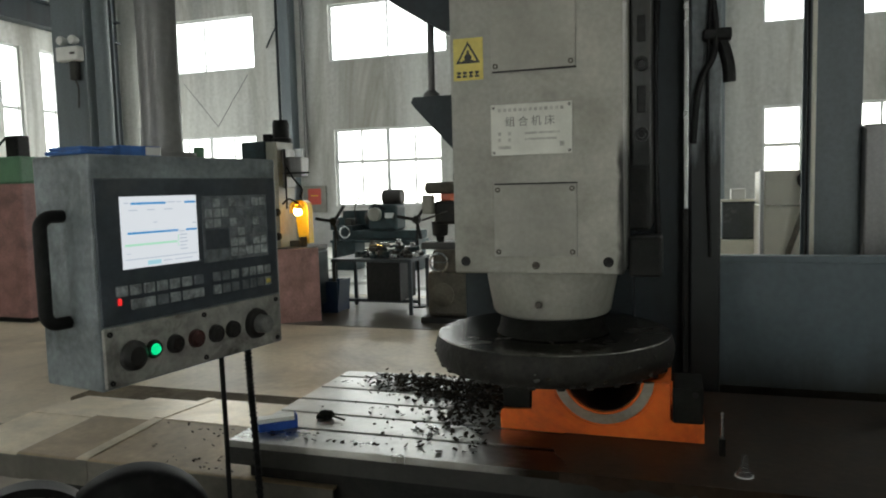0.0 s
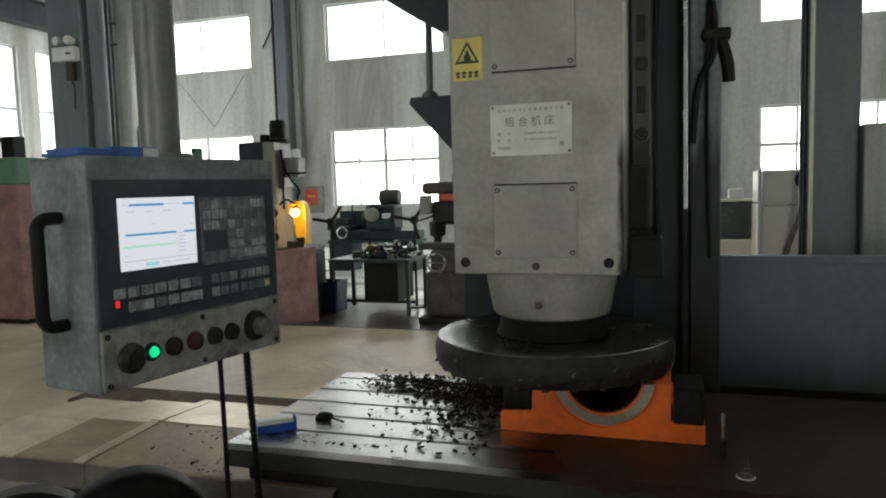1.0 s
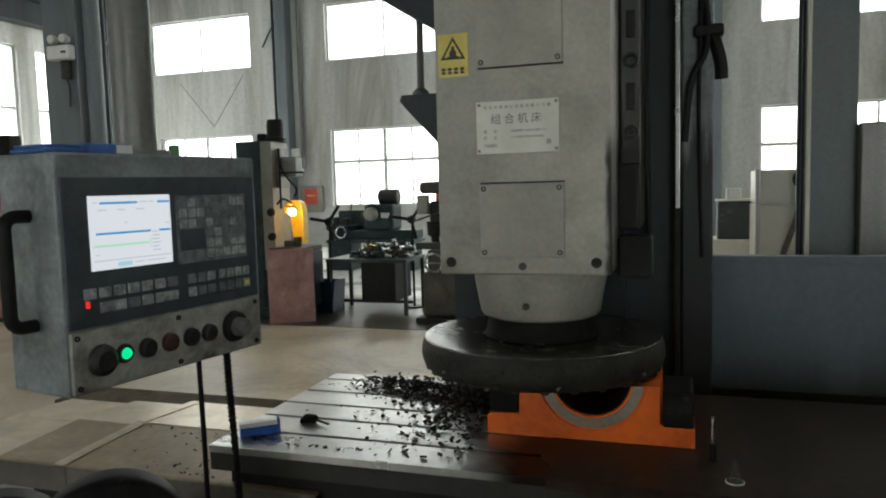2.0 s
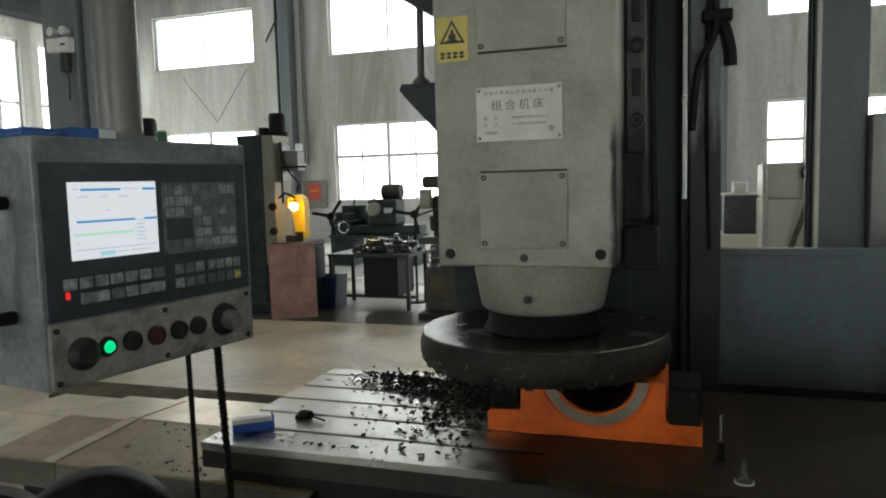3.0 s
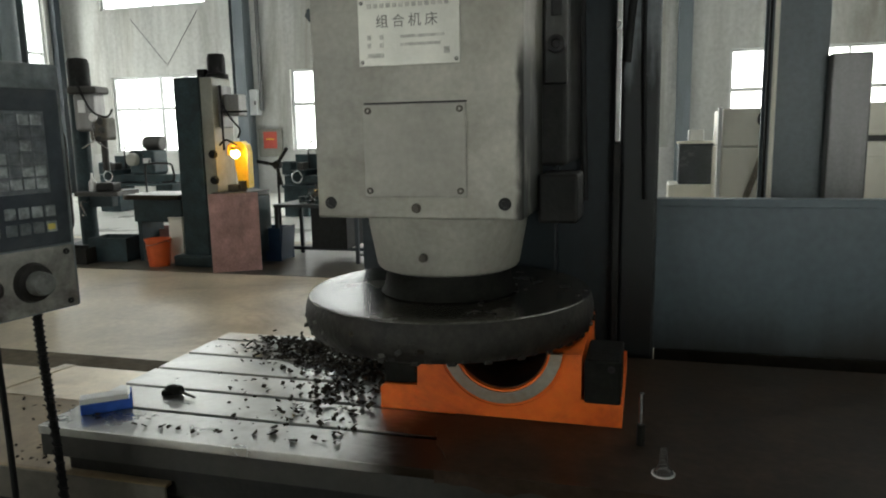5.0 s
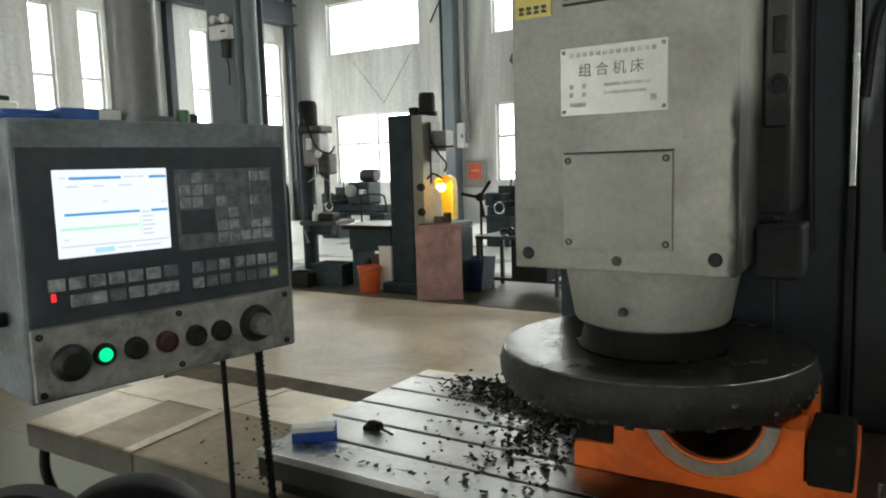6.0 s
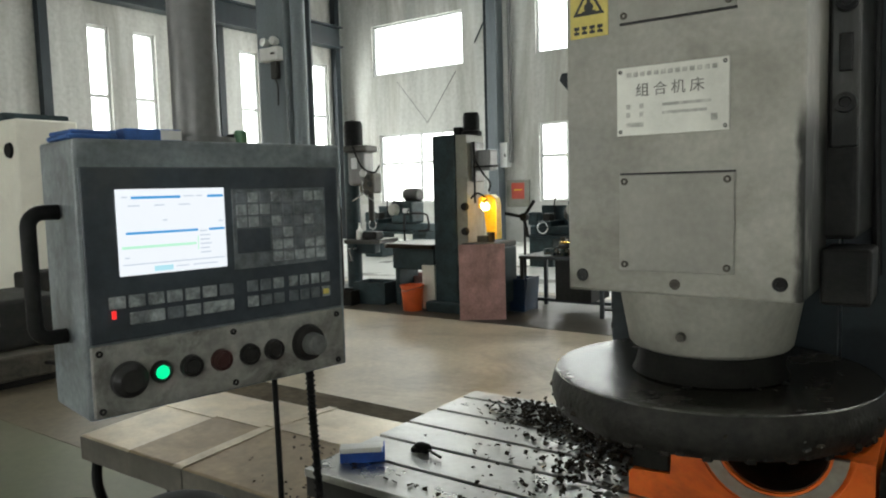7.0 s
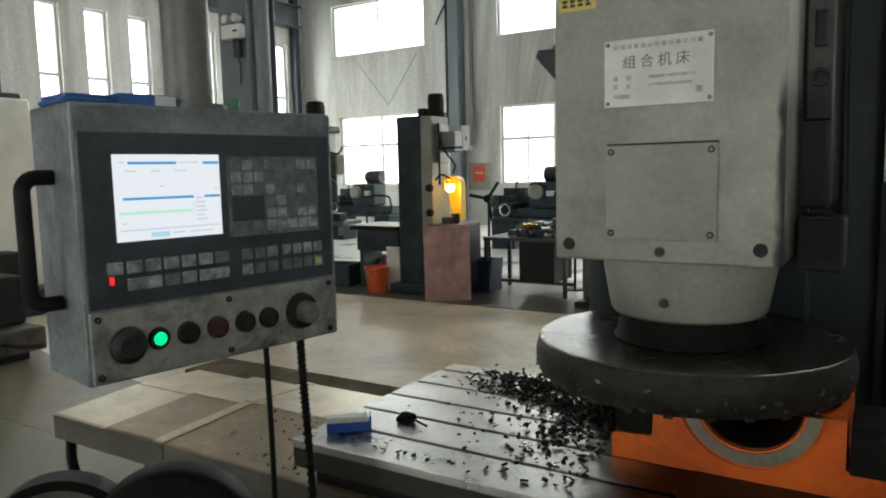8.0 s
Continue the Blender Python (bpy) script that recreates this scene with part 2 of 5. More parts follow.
M["plate"] = mat("etched_nameplate", (0.66, 0.66, 0.6), 0.38, 0.3, vary=0.1, scale=15, fine=90)
M["blue"] = mat("blue_plastic", (0.02, 0.09, 0.42), 0.35, vary=0.15, scale=15)
M["bluecloth"] = mat("faded_blue_card", (0.045, 0.14, 0.42), 0.6, vary=0.3, scale=25, stain=(0.04, 0.06, 0.1), stain_amt=0.5)
M["rubber"] = mat("black_rubber", (0.016, 0.016, 0.016), 0.5, vary=0.3, scale=20, spec=0.15)
M["teal"] = mat("dark_teal_machine_paint", (0.03, 0.05, 0.056), 0.5, spec=0.25, vary=0.35, scale=5, fine=40, stain=(0.022, 0.024, 0.024), stain_amt=0.6)
M["grey_mach"] = mat("light_grey_machine_paint", (0.26, 0.26, 0.225), 0.45, vary=0.15, scale=4, fine=40, stain=(0.12, 0.11, 0.09), stain_amt=0.5)
M["ivory"] = mat("ivory_machine_paint", (0.82, 0.8, 0.71), 0.45, vary=0.08, scale=2, fine=30, stain=(0.5, 0.47, 0.4), stain_amt=0.35)
M["rust"] = mat("red_oxide_plate", (0.3, 0.155, 0.14), 0.55, vary=0.35, scale=4, fine=50, stain=(0.13, 0.085, 0.08), stain_amt=0.8)
M["plateoxide"] = mat("pale_red_oxide_plate", (0.44, 0.25, 0.23), 0.5, vary=0.35, scale=3, fine=50, stain=(0.17, 0.115, 0.11), stain_amt=0.9)
M["pailorange"] = mat("orange_pail_plastic", (0.75, 0.13, 0.03), 0.4, vary=0.1, scale=10)
M["binblue"] = mat("navy_bin_plastic", (0.012, 0.035, 0.09), 0.4, vary=0.2, scale=10)
M["amber"] = mat("amber_guard_sheet", (0.85, 0.55, 0.03), 0.3, vary=0.1, scale=10)
M["green"] = mat("faded_green_paint", (0.1, 0.22, 0.13), 0.5, vary=0.2, scale=5)
M["pipe"] = mat("dull_grey_pipe", (0.2, 0.2, 0.2), 0.4, 0.2, vary=0.25, scale=7, fine=60, stain=(0.1, 0.09, 0.085), stain_amt=0.5, streak=True)
M["reddot"] = mat("red_lamp", (0.5, 0.02, 0.02), 0.4, emit=(1, 0.03, 0.03), power=0.7)
M["greenlamp"] = mat("green_lamp_lens", (0.02, 0.5, 0.25), 0.3, emit=(0.0, 0.75, 0.27), power=1.0)
M["bulb"] = mat("tungsten_bulb", (1, 0.7, 0.3), 0.4, emit=(1.0, 0.62, 0.16), power=40.0)
M["signred"] = mat("red_notice", (0.55, 0.08, 0.05), 0.5, vary=0.1)
# bore colour holds its oil and the shade inside it
M["bore"] = mat("shaded_oily_bore", (0.05, 0.03, 0.02), 0.35, 0.3, vary=0.4, scale=12, fine=60, bump=0.2, stain=(0.22, 0.05, 0.015), stain_amt=0.5)
M["knobgrey"] = mat("worn_grey_knob", (0.2, 0.205, 0.2), 0.4, 0.2, vary=0.3, scale=20, fine=80)
M["bevel"] = mat("worn_bevel_steel", (0.3, 0.29, 0.27), 0.16, 1.0, vary=0.4, scale=16, fine=80, bump=0.05, stain=(0.04, 0.036, 0.03), stain_amt=0.9, rough_vary=0.08)
M["brownsheet"] = mat("matt_brown_oily_sheet", (0.13, 0.104, 0.07), 0.85, vary=0.4, scale=4, fine=40, bump=0.2, spec=0.08, stain=(0.03, 0.025, 0.018), stain_amt=0.7)
M["brown"] = mat("dull_screw_steel", (0.085, 0.075, 0.06), 0.5, 0.2, vary=0.3, scale=30)


def screen_mat(name, colour, power):
    m = bpy.data.materials.new(name)
    m.use_nodes = True
    b = m.node_tree.nodes["Principled BSDF"]
    b.inputs["Base Color"].default_value = (0.02, 0.02, 0.02, 1)
    b.inputs["Roughness"].default_value = 0.3
    b.inputs["Emission Color"].default_value = (*colour, 1)
    b.inputs["Emission Strength"].default_value = power
    return m


SCREEN = 0.8
M["scr_white"] = screen_mat("screen_white", (0.9, 0.95, 1.0), SCREEN)
M["scr_blue"] = screen_mat("screen_blue", (0.03, 0.33, 0.74), SCREEN)
M["scr_green"] = screen_mat("screen_green", (0.5, 0.92, 0.68), SCREEN)
M["scr_grey"] = screen_mat("screen_grey", (0.6, 0.68, 0.78), SCREEN)
M["scr_cyan"] = screen_mat("screen_cyan", (0.45, 0.8, 0.9), SCREEN)

M["glass"] = bpy.data.materials.new("window_glass")
M["glass"].use_nodes = True
_b = M["glass"].node_tree.nodes["Principled BSDF"]
_b.inputs["Transmission Weight"].default_value, _b.inputs["Roughness"].default_value, _b.inputs["IOR"].default_value = 1.0, 0.02, 1.1
M["clear"] = bpy.data.materials.new("clear_plastic")
M["clear"].use_nodes = True
_b = M["clear"].node_tree.nodes["Principled BSDF"]
_b.inputs["Transmission Weight"].default_value, _b.inputs["Roughness"].default_value, _b.inputs["IOR"].default_value = 0.97, 0.04, 1.45


# ---- mesh helpers ----
def finish(bm, smooth=False):
    me = bpy.data.meshes.new("mesh")
    bmesh.ops.recalc_face_normals(bm, faces=bm.faces)
    if smooth:
        for e in bm.edges:
            if len(e.link_faces) == 2 and e.calc_face_angle(0) > radians(35):
                e.smooth = False
    bm.to_mesh(me)
    bm.free()
    return me


def part(name, bm, material, parent=None, label="", smooth=True):
    me = finish(bm, smooth)
    me.name = name
    me.materials.append(M[material])
    ob = new(name, me)
    if parent:
        ob.parent = parent
    if label:
        ob["label"] = label
    return ob


def thing(name, label, category, at=(0, 0, 0), rz=0, group="", kind=""):
    ob = new(name)
    ob.empty_display_size = 0.05
    ob.matrix_basis = pose(*at, 0, 0, rz)
    return tagged(ob, label, category, group, kind)


def box(bm, x0, x1, y0, y1, z0, z1, bevel=0.0, seg=2, m=None):
    tmp = bmesh.new()
    vs = [tmp.verts.new((x, y, z)) for x in (x0, x1) for y in (y0, y1) for z in (z0, z1)]
    for f in ((0, 1, 3, 2), (4, 6, 7, 5), (0, 4, 5, 1), (2, 3, 7, 6), (0, 2, 6, 4), (1, 5, 7, 3)):
        tmp.faces.new([vs[i] for i in f])
    bmesh.ops.recalc_face_normals(tmp, faces=tmp.faces)
    if bevel:
        bmesh.ops.bevel(tmp, geom=list(tmp.edges), offset=bevel, segments=seg, affect="EDGES", profile=0.5)
    join(bm, tmp, m)
    return bm


def join(bm, tmp, m=None, smooth=False):
    for f in tmp.faces:
        f.smooth = smooth
    if m:
        bmesh.ops.transform(tmp, matrix=m, verts=tmp.verts)
    me = bpy.data.meshes.new("tmp")
    tmp.to_mesh(me)
    tmp.free()
    bm.from_mesh(me)
    bpy.data.meshes.remove(me)


def lathe(bm, profile, seg=32, m=None):
    """A solid of revolution about z from (radius, height) pairs."""
    tmp = bmesh.new()
    rings = []
    for r, z in profile:
        if r < 1e-5:
            rings.append([tmp.verts.new((0, 0, z))])
        else:
            rings.append([tmp.verts.new((r * math.cos(2 * math.pi * i / seg), r * math.sin(2 * math.pi * i / seg), z)) for i in range(seg)])
    for a, b in zip(rings, rings[1:]):
        for i in range(seg):
            j = (i + 1) % seg
            if len(a) == 1 and len(b) == 1:
                continue
            if len(a) == 1:
                tmp.faces.new((a[0], b[i], b[j]))
            elif len(b) == 1:
                tmp.faces.new((a[i], a[j], b[0]))
            else:
                tmp.faces.new((a[i], a[j], b[j], b[i]))
    join(bm, tmp, m, True)
    return bm


def cyl(bm, r, z0, z1, m=None, seg=24, chamfer=0.0):
    c = chamfer
    prof = [(0, z0), (r - c, z0), (r, z0 + c), (r, z1 - c), (r - c, z1), (0, z1)] if c else [(0, z0), (r, z0), (r, z1), (0, z1)]
    return lathe(bm, prof, seg, m)


def tube(bm, pts, r, seg=10):
    """A round bar along points."""
    pts = [Vector(p) for p in pts]
    tmp = bmesh.new()
    rings = []
    u = None
    for i, p in enumerate(pts):
        d = (pts[min(i + 1, len(pts) - 1)] - pts[max(i - 1, 0)]).normalized()
        if u is None:
            u = d.cross(Vector((0, 0, 1)) if abs(d.z) < 0.9 else Vector((1, 0, 0)))
        u = (u - d * u.dot(d)).normalized()
        v = d.cross(u)
        rings.append([tmp.verts.new(p + r * (math.cos(2 * math.pi * k / seg) * u + math.sin(2 * math.pi * k / seg) * v)) for k in range(seg)])
    for a, b in zip(rings, rings[1:]):
        for k in range(seg):
            tmp.faces.new((a[k], a[(k + 1) % seg], b[(k + 1) % seg], b[k]))
    tmp.faces.new(rings[0])
    tmp.faces.new(rings[-1])
    join(bm, tmp, None, True)
    return bm


def prism(bm, outline, y0, y1, m=None):
    """An outline in x and z, drawn out along y."""
    tmp = bmesh.new()
    a = [tmp.verts.new((x, y0, z)) for x, z in outline]
    b = [tmp.verts.new((x, y1, z)) for x, z in outline]
    tmp.faces.new(a)
    tmp.faces.new(b[::-1])
    for i in range(len(a)):
        j = (i + 1) % len(a)
        tmp.faces.new((a[i], a[j], b[j], b[i]))
    join(bm, tmp, m)
    return bm


def arc(pts):
    """A smooth line through a few points."""
    out = []
    for i in range(len(pts) - 1):
        p0, p1, p2, p3 = (Vector(pts[max(0, min(len(pts) - 1, i + k))]) for k in (-1, 0, 1, 2))
        for s in range(6):
            t = s / 6
            out.append(0.5 * ((2 * p1) + (p2 - p0) * t + (2 * p0 - 5 * p1 + 4 * p2 - p3) * t * t + (3 * p1 - p0 - 3 * p2 + p3) * t ** 3))
    return out + [Vector(pts[-1])]


FACE_Y = Matrix.Rotation(radians(90), 4, "X")      # a lathe's axis z turned to -y
FACE_X = Matrix.Rotation(radians(90), 4, "Y")      # to +x


def at(x, y, z, turn=None):
    return Matrix.Translation((x, y, z)) @ (turn or Matrix.Identity(4))


def holed(bm, u0, u1, z0, z1, holes, t0, t1, along="x"):
    """A wall with rectangular holes (ua, ub, za, zb) right through it."""
    us = sorted({u0, u1, *[h[0] for h in holes], *[h[1] for h in holes]})
    for a, b in zip(us, us[1:]):
        cuts = sorted((h[2], h[3]) for h in holes if h[0] <= a + 1e-6 and h[1] >= b - 1e-6)
        z = z0
        for lo, hi in cuts + [(z1, z1)]:
            if lo > z:
                if along == "x":
                    box(bm, a, b, t0, t1, z, lo)
                else:
                    box(bm, t0, t1, a, b, z, lo)
            z = hi
    return bm


# ---- the hall ----
WALL_N, WALL_W, WALL_S, WALL_E, ROOF = 18.0, -16.0, -9.0, 15.0, 8.6
floor = part("floor", box(bmesh.new(), WALL_W - 0.3, WALL_E + 0.3, WALL_S - 0.3, WALL_N + 0.3, -0.2, 0.0), "concrete", smooth=False)
tagged(floor, "dusty tan concrete workshop floor with dark oil stains", "floor", kind="structure")

tagged(part("painted_floor", box(bmesh.new(), -9.0, -2.2, -1.0, 2.78, 0.0, 0.004), "floorpaint", smooth=False), "worn pale green painted floor area", "floor", kind="structure")
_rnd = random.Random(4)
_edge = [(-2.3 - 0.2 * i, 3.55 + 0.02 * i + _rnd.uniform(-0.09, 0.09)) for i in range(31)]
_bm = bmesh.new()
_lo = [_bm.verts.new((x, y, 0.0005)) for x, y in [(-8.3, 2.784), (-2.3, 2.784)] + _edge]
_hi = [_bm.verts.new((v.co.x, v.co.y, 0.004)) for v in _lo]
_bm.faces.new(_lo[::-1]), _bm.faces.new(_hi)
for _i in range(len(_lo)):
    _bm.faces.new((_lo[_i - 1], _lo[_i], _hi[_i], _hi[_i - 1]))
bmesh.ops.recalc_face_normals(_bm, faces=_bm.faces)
tagged(part("brown_floor", _bm, "brownfloor", smooth=False), "darker brown floor behind the machine bed", "floor", kind="structure")
# dark brown floor, laid wide to cut light bounced up at the machine
tagged(part("dark_floor", box(bmesh.new(), -1.3, 4.0, -1.2, 1.95, 0.0, 0.004), "darkfloor", smooth=False), "dark brown floor before the machine", "floor", kind="structure")
tagged(part("dark_floor", box(bmesh.new(), -9.5, -1.6, 7.45, 9.6, 0.0, 0.004), "darkfloor", smooth=False), "darker floor round the old machines", "floor", kind="structure")
tagged(part("pale_floor", box(bmesh.new(), WALL_W, WALL_E, 9.8, WALL_N, 0.0, 0.004), "palefloor", smooth=False), "paler floor below the far windows", "floor", kind="structure")
UPPER = [(-14.72, -11.34), (-9.0, -5.62), (-3.55, -0.2), (1.86, 5.2), (7.4, 10.8)]
LOWER = [(-14.55, -11.4), (-8.93, -5.83), (-3.4, -0.3), (1.88, 5.08), (7.5, 10.7)]
UZ, LZ, LBAR = (5.07, 6.6), (1.13, 3.24), 2.35
north_holes = [(a, b, *UZ) for a, b in UPPER] + [(a, b, *LZ) for a, b in LOWER]
tagged(part("wall_north", holed(bmesh.new(), WALL_W - 0.3, WALL_E + 0.3, 0, ROOF, north_holes, WALL_N, WALL_N + 0.3), "wall", smooth=False),
       "pale grey profiled sheet wall with two rows of windows", "wall", kind="structure")
WEST = [(9.57, 10.1), (10.72, 11.3), (11.87, 12.45), (13.9, 14.55), (15.12, 15.7), (16.55, 17.35)]
WZ = (1.2, 5.5)
tagged(part("wall_west", holed(bmesh.new(), WALL_S, WALL_N, 0, ROOF, [(a, b, *WZ) for a, b in WEST], WALL_W - 0.3, WALL_W, "y"), "wall_side", smooth=False),
       "pale grey sheet wall with tall narrow windows", "wall", kind="structure")
# a low partition behind the walk, added unseen to shade the lower machine
tagged(part("shading_partition", box(bmesh.new(), -0.7, 8.0, -1.45, -1.3, 0, 1.38), "dado", smooth=False), "low plain wall, added unseen to shade the lower machine", "wall", kind="structure")
# unseen windows in the south wall, added to light the machine's front
ADDED_SOUTH = [(-13.5, -10.4), (-8.0, -4.9), (2.6, 5.7), (8.1, 11.2)]
SZ = (1.13, 3.24)
tagged(part("wall_south", holed(bmesh.new(), WALL_W - 0.3, WALL_E + 0.3, 0, ROOF, [(a, b, *SZ) for a, b in ADDED_SOUTH], WALL_S - 0.3, WALL_S), "wall", smooth=False),
       "pale grey sheet wall of the hall", "wall", kind="structure")
tagged(part("wall_east", box(bmesh.new(), WALL_E, WALL_E + 0.3, WALL_S, WALL_N, 0, ROOF), "wall_side", smooth=False),
       "pale grey sheet wall of the hall", "wall", kind="structure")
# openings for two unseen roof lights, added to brighten floor and cabinets
ADDED_ROOFLIGHTS, RY = [(-9.0, -8.0), (4.0, 5.0)], (3.0, 14.0)
bm = bmesh.new()
_xs = [WALL_W - 0.3] + [v for r in ADDED_ROOFLIGHTS for v in r] + [WALL_E + 0.3]
for i, (a, b) in enumerate(zip(_xs, _xs[1:])):
    if i % 2:
        box(bm, a, b, WALL_S - 0.3, RY[0], ROOF, ROOF + 0.2), box(bm, a, b, RY[1], WALL_N + 0.3, ROOF, ROOF + 0.2)
    else:
        box(bm, a, b, WALL_S - 0.3, WALL_N + 0.3, ROOF, ROOF + 0.2)
for yy in range(-8, 18, 3):
    box(bm, WALL_W, WALL_E, yy, yy + 0.12, ROOF - 0.35, ROOF)
tagged(part("ceiling", bm, "roof", smooth=False), "dark sheet roof on steel purlins", "ceiling", kind="structure")

_count = [0]


def window(u0, u1, z0, z1, plane, along, cols, bar=None, inward=-1):
    """A window in a wall: frame, mullions, panes, and the sky's light outside it."""
    _count[0] += 1
    w = thing("window_%d" % _count[0], "white framed factory window, bright with daylight", "window", kind="structure")
    y0, y1 = plane + 0.1, plane + 0.16
    if inward > 0:
        y0, y1 = plane - 0.16, plane - 0.1

    def put(bm, a, b, c, d, e=0.0):
        if along == "x":
            box(bm, a, b, y0 + e, y1 - e, c, d)
        else:
            box(bm, y0 + e, y1 - e, a, b, c, d)

    bm = bmesh.new()
    f = 0.06
    put(bm, u0, u0 + f, z0, z1), put(bm, u1 - f, u1, z0, z1), put(bm, u0 + f, u1 - f, z0, z0 + f), put(bm, u0 + f, u1 - f, z1 - f, z1)
    us = [u0 + (u1 - u0) * i / cols for i in range(cols + 1)]
    for i, u in enumerate(us[1:-1], 1):
        h = 0.05 if cols == 4 and i == 2 else 0.025
        put(bm, u - h, u + h, z0 + f, z1 - f, 0.006)
    if bar:
        put(bm, u0 + f, u1 - f, bar - 0.04, bar + 0.04, 0.012)
    part("window_frame", bm, "frame", w, smooth=False)
    zs = [z0, bar, z1] if bar else [z0, z1]
    for a, b in zip(us, us[1:]):
        for c, d in zip(zs, zs[1:]):
            bm = bmesh.new()
            put(bm, a + 0.03, b - 0.03, c + 0.045, d - 0.045, 0.027)
            p = part("pane", bm, "glass", w, smooth=False)
            p.visible_shadow = False
    cu, cz, wu, wz = (u0 + u1) / 2, (z0 + z1) / 2, u1 - u0 - 0.02, z1 - z0 - 0.02
    off = 0.26 if inward < 0 else -0.26
    if along == "x":
        window_light(cu, plane + off, cz, wu, wz, 90 if inward > 0 else -90, 0)
    else:
        window_light(plane + off, cu, cz, wu, wz, 0, 0).matrix_basis = look((plane + off, cu, cz), (plane + off + inward, cu, cz))
    return w


# added panels and lamps, no roof light is known here
for a, b in ADDED_ROOFLIGHTS:
    p = part("added_roof_light", box(bmesh.new(), a, b, *RY, ROOF + 0.1, ROOF + 0.106), "glass", smooth=False)
    p.visible_shadow = False
    tagged(p, "long roof light panel, added unseen to brighten the hall", "roof light", kind="structure")
    window_light((a + b) / 2, sum(RY) / 2, ROOF + 0.18, b - a, RY[1] - RY[0], 0, 0, 0.55)
for a, b in UPPER:
    window(a, b, *UZ, WALL_N, "x", 2)
for a, b in LOWER:
    window(a, b, *LZ, WALL_N, "x", 4, LBAR)
for a, b in WEST:
    window(a, b, *WZ, WALL_W, "y", 1, 3.9, inward=1)
# the added south windows and their fill lamps
for a, b in ADDED_SOUTH:
    window(a, b, *SZ, WALL_S, "x", 4, LBAR, inward=1)


# ---- the milling machine ----
def hex_bolt(bm, x, y, z, r=0.011, h=0.008):
    """A socket screw head whose face looks along -y."""
    lathe(bm, [(0, -h * 0.3), (r * 0.45, -h * 0.3), (r * 0.5, 0.0005), (r * 0.5, h), (r * 0.9, h), (r, h * 0.8), (r, -h * 0.5), (0, -h * 0.5)], 14, at(x, y, z, FACE_Y))


def milling_machine():
    mc = thing("milling_machine", "warm grey milling head on a dark oily column", "milling machine")
    # column and saddle
    bm = bmesh.new()
    box(bm, -0.75, 0.196, 2.79, 3.6, 0.0, 3.6, 0.012)
    box(bm, -0.745, -0.1, 2.73, 2.79, 0.3, 3.6, 0.006)
    part("column", bm, "darkpaint", mc)
    part("guideway", box(bmesh.new(), 0.068, 0.086, 2.725, 2.79, 1.47, 3.6, 0.003), "rail", mc, "polished steel guideway edge")
    part("way_wiper", box(bmesh.new(), 0.09, 0.194, 2.745, 2.79, 0.4, 3.55, 0.008), "greywiper", mc, "grey blue steel strip smeared with oil")
    part("guideway_end", box(bmesh.new(), 0.066, 0.087, 2.73, 2.79, 0.4, 1.468, 0.003), "blackoil", mc)
    bm = bmesh.new()
    box(bm, -0.62, -0.03, 2.34, 2.73, 1.42, 3.4, 0.01)
    part("saddle", bm, "blackoil", mc)
    part("gib_strip", box(bmesh.new(), -0.084, -0.028, 2.325, 2.34, 1.62, 3.3, 0.004), "gib", mc, "grey gib strip with slots, black with oil below")
    for z in (1.714, 1.925, 2.14, 2.35):
        bm = bmesh.new()
        lathe(bm, [(0, 0.012), (0.01, 0.012), (0.012, 0.02), (0.021, 0.02), (0.022, 0.0), (0, 0.0)], 18, at(-0.054, 2.325, z, FACE_Y))
        part("gib_bolt", bm, "bolt", mc)
    for z in (1.82, 2.03, 2.245):
        bm = bmesh.new()
        box(bm, -0.068, -0.042, 2.319, 2.326, z - 0.04, z + 0.04, 0.003)
        part("gib_slot", bm, "bolt", mc)
    part("way_wiper_block", box(bmesh.new(), -0.09, 0.006, 2.26, 2.42, 1.285, 1.405, 0.008), "blackoil", mc, "dark oily wiper block")
    # head
    hx0, hx1, hy = -0.577, -0.091, 2.06
    part("head", box(bmesh.new(), hx0, hx1, hy, 2.36, 1.316, 3.3, 0.006, 3), "head", mc, "warm grey painted milling head")
    for z0, z1 in ((1.366, 1.572), (1.892, 2.24)):
        part("cover_plate", box(bmesh.new(), -0.454, -0.216, hy - 0.007, hy + 0.004, z0, z1, 0.002), "head2", mc)
        part("cover_seam", box(bmesh.new(), -0.45, -0.214, hy - 0.0075, hy - 0.001, z1 if z1 < 1.7 else z0 - 0.004, (z1 if z1 < 1.7 else z0 - 0.004) + 0.004), "bolt", mc)
        for x in (-0.441, -0.229):
            for z in (z0 + 0.014, z1 - 0.014):
                bm = bmesh.new()
                hex_bolt(bm, x, hy - 0.007, z, 0.0075, 0.004)
                part("screw", bm, "brown", mc)
    for x in (-0.543, -0.132):
        bm = bmesh.new()
        lathe(bm, [(0, -0.004), (0.007, -0.004), (0.0075, 0.002), (0.013, 0.002), (0.0145, -0.001), (0, -0.001)], 18, at(x, hy - 0.002, 1.351, FACE_Y))
        part("lifting_hole", bm, "bolt", mc)
    bm = bmesh.new()
    lathe(bm, [(0, 0.006), (0.007, 0.006), (0.008, 0.002), (0.011, 0.002), (0.0115, 0), (0, 0)], 16, at(-0.335, hy, 1.34, FACE_Y))
    part("oil_plug", bm, "brown", mc)
    # nameplate
    npl = part("nameplate", box(bmesh.new(), -0.458, -0.227, hy - 0.004, hy, 1.655, 1.799, 0.001), "plate", mc, "engraved metal nameplate")
    for x in (-0.45, -0.235):
        for z in (1.664, 1.79):
            bm = bmesh.new()
